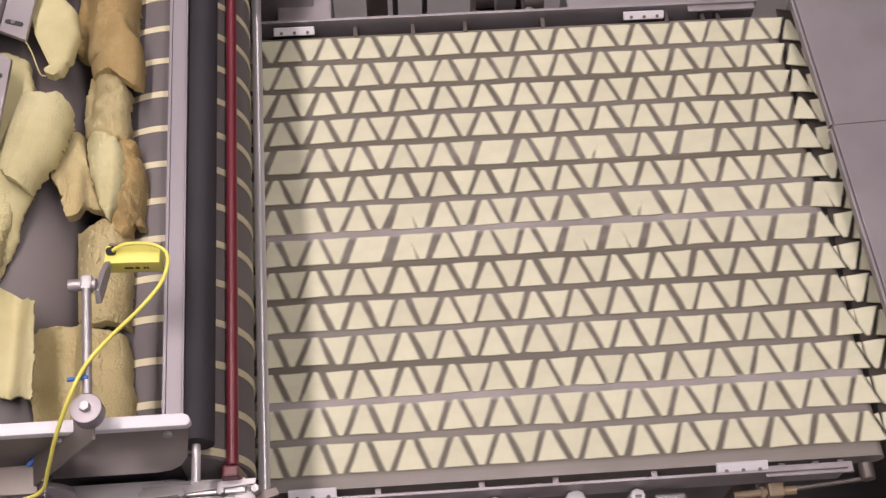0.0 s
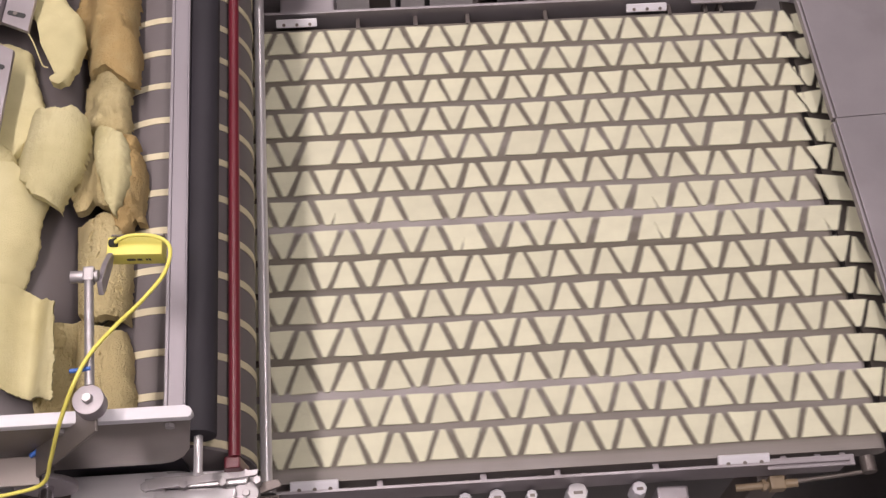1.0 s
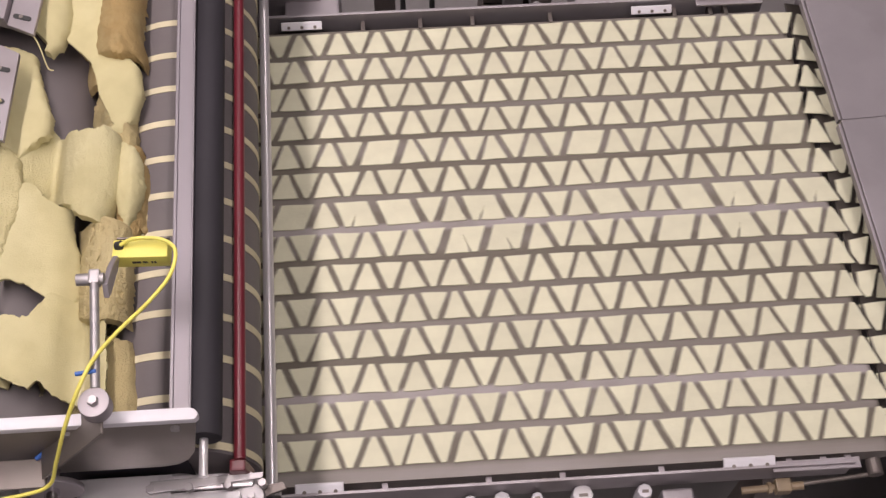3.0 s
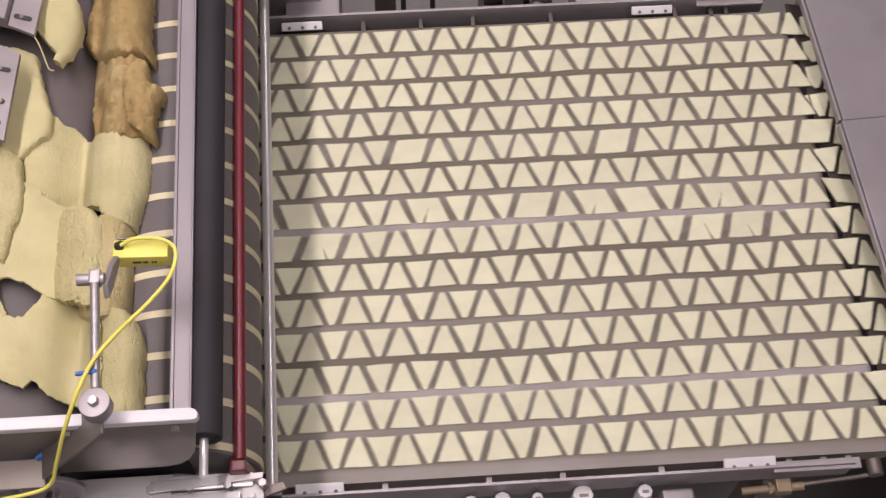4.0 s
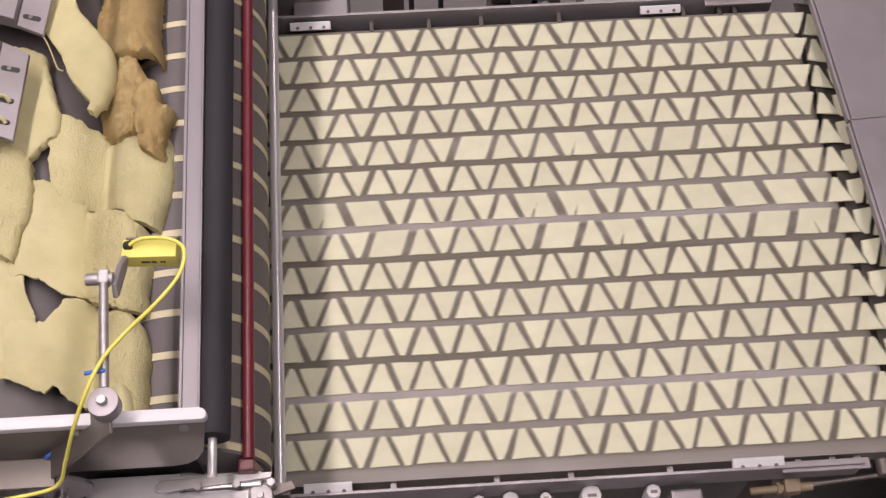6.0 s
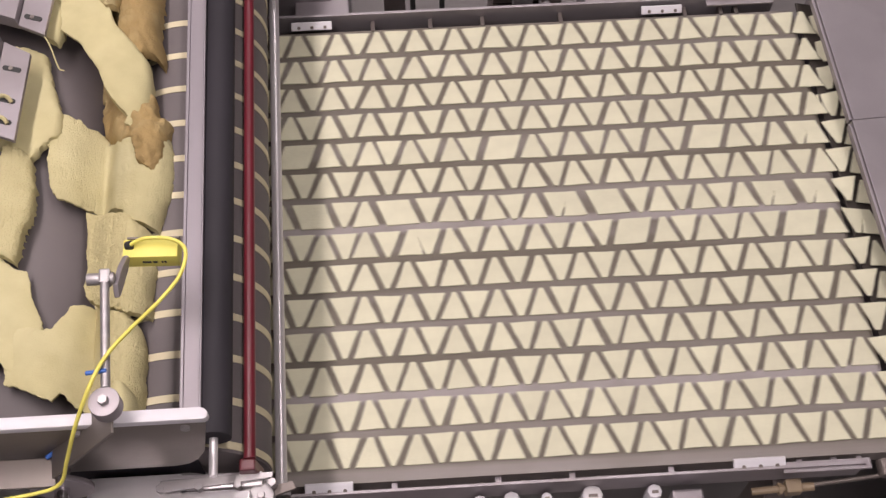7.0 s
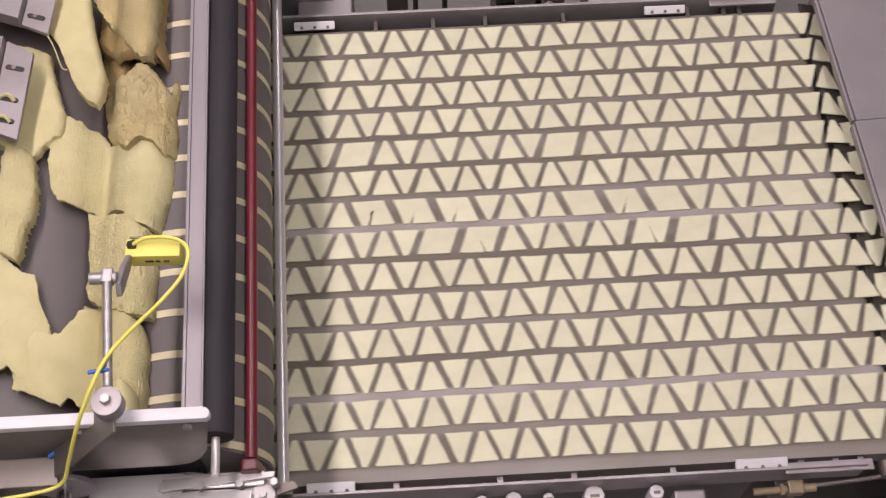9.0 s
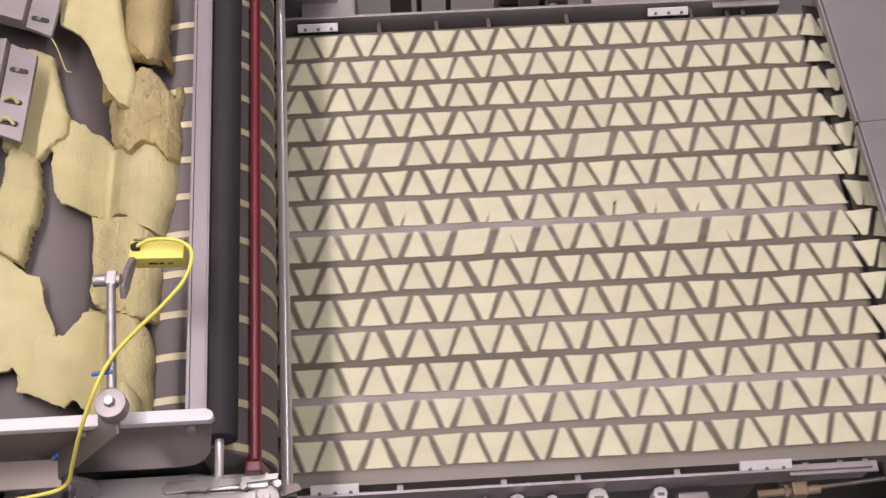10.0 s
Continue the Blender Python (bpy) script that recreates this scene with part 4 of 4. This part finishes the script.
def rounded(points, cut, rng):
    out = []
    n = len(points)
    for i in range(n):
        p, a, b = Vector(points[i]), Vector(points[i - 1]), Vector(points[(i + 1) % n])
        for q, w in ((a, 1), (None, 0), (b, 1)):
            if q is None:
                out.append(p * 0.66 + (p + (a - p).normalized() * cut + p + (b - p).normalized() * cut) * 0.17 )
            else:
                out.append(p + (q - p).normalized() * cut)
    # wavy cut edges
    fine = []
    n = len(out)
    for i in range(n):
        a, b = out[i], out[(i + 1) % n]
        k = 3 if (b - a).length > 0.012 else 1
        for j in range(k):
            p = a.lerp(b, j / k)
            fine.append((p.x + rng.uniform(-0.0005, 0.0005), p.y + rng.uniform(-0.0005, 0.0005)))
    return fine


HEIGHT = 0.0496
rng = random.Random(7)
CHIP_UP, CHIP_PAIR_L, CHIP_PAIR_R = [], [], []


def build_chip_meshes():
    for k in range(10):
        w, a = 0.0228 + rng.uniform(-0.0008, 0.0008), 0.0042 + rng.uniform(-0.0008, 0.0006)
        h = HEIGHT / 2
        skew = rng.uniform(-0.0015, 0.0015)
        CHIP_UP.append(chip_mesh("chip", rounded([(-w, -h), (w, -h), (a + skew, h), (-a + skew, h)], 0.0013, rng)))
    for k in range(3):
        h, w, a = HEIGHT / 2, 0.0228, 0.0042
        half, w = PITCH / 4 - 0.0012, 0.0196
        ym = -h + (1.35 if k == 1 else 0.95) * h
        u = (ym + h) / (2 * h)
        xm = ((-half + w) * (1 - u) + (-half + a) * u + (half - a) * (1 - u) + (half - w) * u) / 2
        slit = [(-half + w + 0.0034, -h), (xm, ym), (half - a - 0.0034, -h)] if k else []
        CHIP_PAIR_R.append(chip_mesh("chip_pair", rounded([(-half - w, -h), *slit, (half + a * 0.6, -h), (half + w, h), (-half - a * 0.6, h)], 0.0012, rng)))
        CHIP_PAIR_L.append(chip_mesh("chip_pair", rounded([(-half - a * 0.6, -h), *[(-x, y) for x, y in reversed(slit)], (half + w, -h), (half + a * 0.6, h), (-half - w, h)], 0.0012, rng)))


# where an upright chip of each row lies at 9 s, far row first
PHASE = [0.0680, 0.0610, 0.0550, 0.0500, 0.0441, 0.0390, 0.0345, 0.0334, 0.0301, 0.0290, 0.0295, 0.0295, 0.0300, 0.0280]
# chips still joined to the next one, by row and place in the row: 0 whole, 1 and 2 with a slit
JOINED = {
    4: {**{k: 0 for k in range(-14, 126, 10)}, 41: 1, 111: 1},
    6: {-13: 1, -9: 2, -3: 1, -1: 2, 1: 1, 7: 0, 9: 1, 11: 0, 17: 0, 21: 0, 29: 1, 31: 0, 39: 1, 41: 2, 47: 0, 49: 0, 51: 0, 57: 1, 62: 0, 65: 2, 67: 0, 71: 1, 77: 0, 81: 0, 83: 1, 87: 2, 91: 0, 97: 0, 102: 2, 111: 0, 113: 1, 117: 0, 122: 1},
    7: {-10: 0, -8: 1, 0: 0, 2: 2, 10: 1, 12: 0, 22: 1, 32: 0, 40: 0, 43: 1, 50: 0, 52: 2, 70: 1, 72: 2, 80: 0, 83: 1, 93: 2, 100: 0, 102: 1, 110: 2, 112: 1, 120: 0},
}


def travelled(t):
    """How far the belt has gone since the start."""
    return SPEED * t


def chip_rows(x9, y, spin, wob):
    """The way of a chip: out from under the roll, along the belt, over the nose and down into the oven."""
    x0 = x9 - travelled(9.0)

    def time_at(x):
        return (x - x0) / SPEED

    def snap(t):
        return round(t * FPS) / FPS

    def lying(t):
        x = x0 + travelled(t)
        over = x - NOSE
        if over <= 0:
            return pose(x, y, 0.0006, 0, 0, spin)
        if over < 0.09:
            lean = 15 * min(1.0, over / 0.022)
            a = radians(lean)
            return pose(NOSE + over * math.cos(a), y, 0.0006 - over * math.sin(a), wob * 0.3, lean, spin)
        return pose(NOSE + over - 0.003, y, 0.0006 - 0.0245, 0, 0, spin)

    born = snap(time_at(-0.34))
    times = {0.0, 10.0}
    for x in (-0.34, -0.325, -0.31, -0.295, -0.28, -0.262, -0.24, -0.20, -0.1, NOSE - 0.2, NOSE - 0.11, NOSE - 0.06, NOSE - 0.035, NOSE - 0.014, NOSE, NOSE + 0.014, NOSE + 0.03, NOSE + 0.055, NOSE + 0.085, NOSE + 0.11, NOSE + 0.14):
        t = snap(time_at(x))
        if 0.0 < t < 10.0:
            times.add(t)
    rows = []
    hidden = pose(RX, y, RZ - 0.03, 0, 0, spin)
    for t in sorted(times):
        if t < born:
            rows.append((t, hidden))
        else:
            if t == born and t > 0.2:
                rows.append((snap(t - 0.13), hidden))
            rows.append((t, lying(t)))
    return rows


def build_chips():
    made = []
    label_one = "thin pale yellow triangular corn chip, uncooked, on the belt"
    label_two = "two pale yellow corn chips still joined, on the belt"
    for r in range(14):
        y = (13 - r) * ROW + HEIGHT / 2
        first = int((-0.34 - PHASE[r]) / PITCH) - int(SPEED * 1.0 / PITCH) - 1
        last = int((NOSE + 0.09 - PHASE[r] + SPEED * 9.0) / PITCH) + 1
        k = 2 * first
        while k < 2 * last:
            x9 = PHASE[r] + k * PITCH / 2 + rng.uniform(-0.0012, 0.0012)
            up = k % 2 == 0
            dy = rng.uniform(-0.0010, 0.0010)
            spin = rng.uniform(-2.2, 2.2)
            if k in JOINED.get(r, {}) and k + 1 < 2 * last:
                ob = new("joined_chip", (CHIP_PAIR_R if up else CHIP_PAIR_L)[JOINED[r][k]])
                tagged(ob, label_two, "chip", "chips on the belt")
                made.append((ob, chip_rows(x9 + PITCH / 4, y + dy, spin * 0.7, rng.uniform(-10, 10))))
                k += 2
                continue
            ob = new("corn_chip", rng.choice(CHIP_UP))
            tagged(ob, label_one, "chip", "chips on the belt")
            made.append((ob, chip_rows(x9, y + dy, spin + (0 if up else 180), rng.uniform(-14, 14))))
            k += 1
    return made


build_hall()
build_conveyor()
build_oven()
front_roll, back_roll = build_rolls()
build_bars()
build_frame()
build_sensor()
build_chutes()
dough = build_dough()
build_background()
build_chip_meshes()
chips = build_chips()


# how each piece of dough creeps: seconds, metres along x, y and z, and degrees of turn
DOUGH_WAYS = {
    "up": [(0, -0.009, 0.004, 0, 0), (2.6, -0.015, -0.004, 0, 0), (3.8, -0.002, -0.002, 0, 0), (4.5, 0.000, 0.000, 0, 0), (10, 0.000, -0.007, 0, 0)],
    "flap": [(0, 0.000, 0.000, 0, 0), (1, -0.008, -0.009, 0, 0), (2, -0.020, -0.007, 0, 0), (2.7, -0.026, -0.003, -0.01, 0), (3.3, -0.026, -0.009, -0.06, 0), (10, -0.051, -0.004, -0.08, 0)],
    "lump": [(0, 0.000, 0.000, 0, 0), (2.7, -0.005, -0.010, -0.002, 0), (3.4, -0.004, -0.013, -0.06, 0), (10, -0.029, -0.009, -0.08, 0)],
    "crumple": [(0, -0.002, 0.009, -0.09, 0), (2.8, -0.008, -0.001, -0.09, 0), (3.5, -0.001, -0.001, -0.004, 0), (4.5, 0.000, 0.000, 0, 0), (5.2, -0.001, 0.001, 0, 0), (6.3, -0.001, 0.001, 0, 0), (6.9, -0.002, 0.001, -0.004, 0), (7.5, -0.000, 0.001, -0.05, 0), (10, -0.008, 0.004, -0.09, 0)],
    "cup": [(0, -0.004, 0.009, -0.09, 0), (2.8, -0.011, -0.001, -0.09, 0), (3.5, -0.001, -0.001, -0.004, 0), (4.5, 0.000, 0.000, 0, 0), (5.2, -0.004, -0.011, 0, 0), (6.3, 0.006, -0.047, 0, 0), (6.9, -0.001, -0.056, -0.004, 0), (7.5, -0.005, -0.056, -0.06, 0), (10, -0.012, -0.053, -0.09, 0)],
    "low": [(0, 0.000, 0.000, 0, 0), (2.7, -0.009, -0.006, 0, 0), (3.8, -0.013, 0.005, -0.008, 0), (4.6, -0.016, 0.006, -0.03, 0), (5.3, -0.017, 0.006, -0.07, 0), (10, -0.032, 0.007, -0.09, 0)],
    "end": [(0, 0.000, 0.000, 0, 0), (2, -0.004, -0.011, 0, 0), (2.7, -0.006, -0.008, -0.004, 0), (3.4, -0.007, -0.008, -0.05, 0), (10, -0.028, -0.005, -0.09, 0)],
    "A": [(0, -0.212, -0.019, 0.038, -14), (1, -0.135, -0.025, 0.038, -7), (2, -0.072, -0.009, 0.034, -1), (2.7, -0.057, -0.004, 0.026, 0), (3.3, -0.038, 0.001, 0.01, 0), (3.8, -0.021, 0.004, 0.002, 0), (4.5, 0.000, 0.000, 0, 0), (5.2, 0.010, -0.005, 0, 0), (6.3, 0.007, -0.002, 0, 0), (10, 0.002, -0.008, 0, 0)],
    "B": [(0, -0.190, -0.151, 0.026, -24), (1, -0.122, -0.140, 0.026, -18), (2, -0.034, -0.076, 0.022, -8), (2.7, 0.012, -0.024, 0.014, -1), (3.3, 0.015, -0.013, 0.008, 0), (3.8, 0.014, -0.010, 0.003, 0), (4.5, 0.000, 0.000, 0, 0), (5.2, 0.012, -0.002, 0, 0), (6.3, 0.026, -0.003, 0, 0), (6.55, 0.049, -0.009, -0.012, 0), (6.8, 0.076, -0.015, -0.045, 0), (7.1, 0.088, -0.019, -0.09, 0), (10, 0.080, -0.017, -0.11, 0)],
    "fold": [(0, -0.064, 0.024, -0.1, 0), (2.7, -0.066, 0.015, -0.1, 0), (3.3, -0.057, 0.014, -0.03, 0), (3.8, -0.049, 0.012, 0.004, 0), (4.5, -0.017, 0.015, 0.002, 0), (5.2, -0.010, 0.012, 0, 0), (6.3, -0.002, 0.004, 0, 0), (7.3, -0.000, 0.001, 0, 0), (7.8, 0.000, 0.000, 0, 0), (10, -0.001, -0.002, -0.002, 0)],
    "C": [(0, -0.010, 0.019, -0.1, 0), (2.7, -0.010, 0.010, -0.1, 0), (3.3, -0.004, 0.008, -0.025, 0), (3.8, 0.006, 0.005, 0.004, 0), (4.5, 0.016, -0.000, 0, 0), (5.2, 0.012, 0.001, 0, 0), (6.3, 0.003, -0.001, 0, 0), (7.3, -0.002, -0.000, 0, 0), (10, 0.000, 0.000, 0, 0)],
    "slab": [(0, -0.064, 0.010, 0.036, 0), (1, -0.041, -0.004, 0.036, 0), (2, -0.005, -0.002, 0.03, 0), (2.7, 0.015, -0.005, 0.018, 0), (3.3, 0.010, -0.003, 0.008, 0), (3.8, 0.005, 0.001, 0.002, 0), (4.5, 0.000, 0.000, 0, 0), (5.2, 0.010, -0.002, 0, 0), (6.3, 0.022, -0.011, 0, 0), (7.3, 0.030, -0.021, -0.002, 0), (10, 0.036, -0.026, -0.004, 0)],
    "tail": [(0, -0.116, 0.003, 0.012, 0), (1, -0.092, -0.011, 0.012, 0), (2, -0.058, -0.011, 0.008, 0), (2.7, -0.041, -0.007, 0.004, 0), (3.8, -0.042, 0.013, 0, 0), (4.5, -0.036, 0.022, 0, 0), (5.2, -0.026, 0.022, 0, 0), (6.3, -0.014, 0.013, 0, 0), (7.3, -0.007, 0.005, 0, 0), (10, 0.000, 0.000, 0, 0)],
    "curl": [(0, 0.004, 0.009, -0.07, 0), (3.4, -0.002, 0.001, -0.07, 0), (3.9, 0.009, -0.004, -0.03, 0), (5.2, 0.008, -0.000, -0.022, 0), (6.3, 0.000, 0.000, -0.012, 0), (7.3, -0.000, 0.000, -0.002, 0), (8.5, 0.000, 0.000, 0, 0), (10, -0.001, -0.002, 0, 0)],
    "E": [(0, 0.000, 0.000, 0, 0), (1, 0.011, -0.007, 0, 0), (2, 0.034, -0.004, -0.006, 0), (2.7, 0.046, -0.003, -0.02, 0), (3.3, 0.053, -0.005, -0.07, 0), (10, 0.030, -0.002, -0.09, 0)],
    "D": [(0, 0.000, 0.000, 0, 0), (1, 0.005, -0.006, 0, 0), (2, 0.006, -0.006, 0, 0), (2.7, 0.008, -0.006, -0.008, 0), (3.3, 0.010, -0.006, -0.05, 0), (10, -0.012, -0.003, -0.09, 0)],
    "H": [(0, 0.000, 0.000, 0, 0), (1, -0.002, -0.006, 0, 0), (2, -0.008, -0.005, 0, 0), (2.7, -0.008, -0.004, -0.006, 0), (3.4, -0.007, -0.004, -0.05, 0), (10, -0.030, -0.001, -0.09, 0)],
    "F": [(0, 0.020, 0.026, -0.1, 0), (6.9, -0.003, 0.028, -0.1, 0), (7.3, -0.001, 0.013, -0.04, 0), (7.6, 0.002, 0.006, -0.002, 0), (7.8, 0.008, 0.002, 0, 0), (8.5, 0.000, 0.000, 0, 0), (10, -0.001, -0.004, 0, 0)],
    "G": [(0, -0.086, 0.188, 0, 0), (6.3, -0.087, 0.177, 0, 0), (7.3, -0.034, 0.060, 0, 0), (7.8, -0.026, 0.036, 0, 0), (8.5, 0.000, 0.000, 0, 0), (9.2, 0.004, -0.003, 0, 0), (10, 0.008, -0.003, 0, 0)],
    "T1": [(0, -0.025, 0.070, 0, 0), (1, -0.018, 0.039, 0, 0), (1.5, -0.013, 0.019, 0, 0), (2, 0.000, 0.000, 0, 0), (2.4, 0.021, -0.012, -0.006, 0), (2.7, 0.047, -0.024, -0.016, 0), (3.2, 0.062, -0.038, -0.05, 0), (3.6, 0.074, -0.048, -0.12, 0), (10, 0.050, -0.044, -0.13, 0)],
    "T2": [(0, -0.088, 0.189, 0, 0), (2.4, -0.088, 0.166, 0, 0), (3, -0.070, 0.122, 0, 0), (3.8, -0.057, 0.109, 0, 0), (4.5, -0.054, 0.087, 0, 0), (5.2, -0.041, 0.057, 0, 0), (6.3, 0.000, 0.000, 0, 0), (6.8, 0.026, -0.012, 0, 0), (7.3, 0.060, -0.023, -0.002, 0), (7.6, 0.066, -0.040, -0.05, 0), (7.9, 0.067, -0.044, -0.13, 0), (10, 0.061, -0.042, -0.14, 0)],
    "T3": [(0, -0.065, 0.172, 0, 0), (6.6, -0.088, 0.152, 0, 0), (7.3, -0.049, 0.085, 0, 0), (7.8, -0.034, 0.055, 0, 0), (8.5, -0.021, 0.028, 0, 0), (9.2, 0.000, 0.000, 0, 0), (10, 0.033, 0.001, 0, 0)],
}


def motions():
    turn = math.degrees(SPEED / RR)
    steps = [0.5 * k for k in range(21)]
    walk(front_roll, [(t, pose(RX + 0.0145, 0, RZ, 0, -turn * t, 0.92)) for t in steps])
    walk(back_roll, [(t, pose(-0.5375, 0, RZ, 0, turn * t, 0.92)) for t in steps])
    for key, rows in DOUGH_WAYS.items():
        walk(dough[key], [(t, pose(x, y, z, 0, 0, rz)) for t, x, y, z, rz in rows])
    for ob, rows in chips:
        walk(ob, rows)


motions()
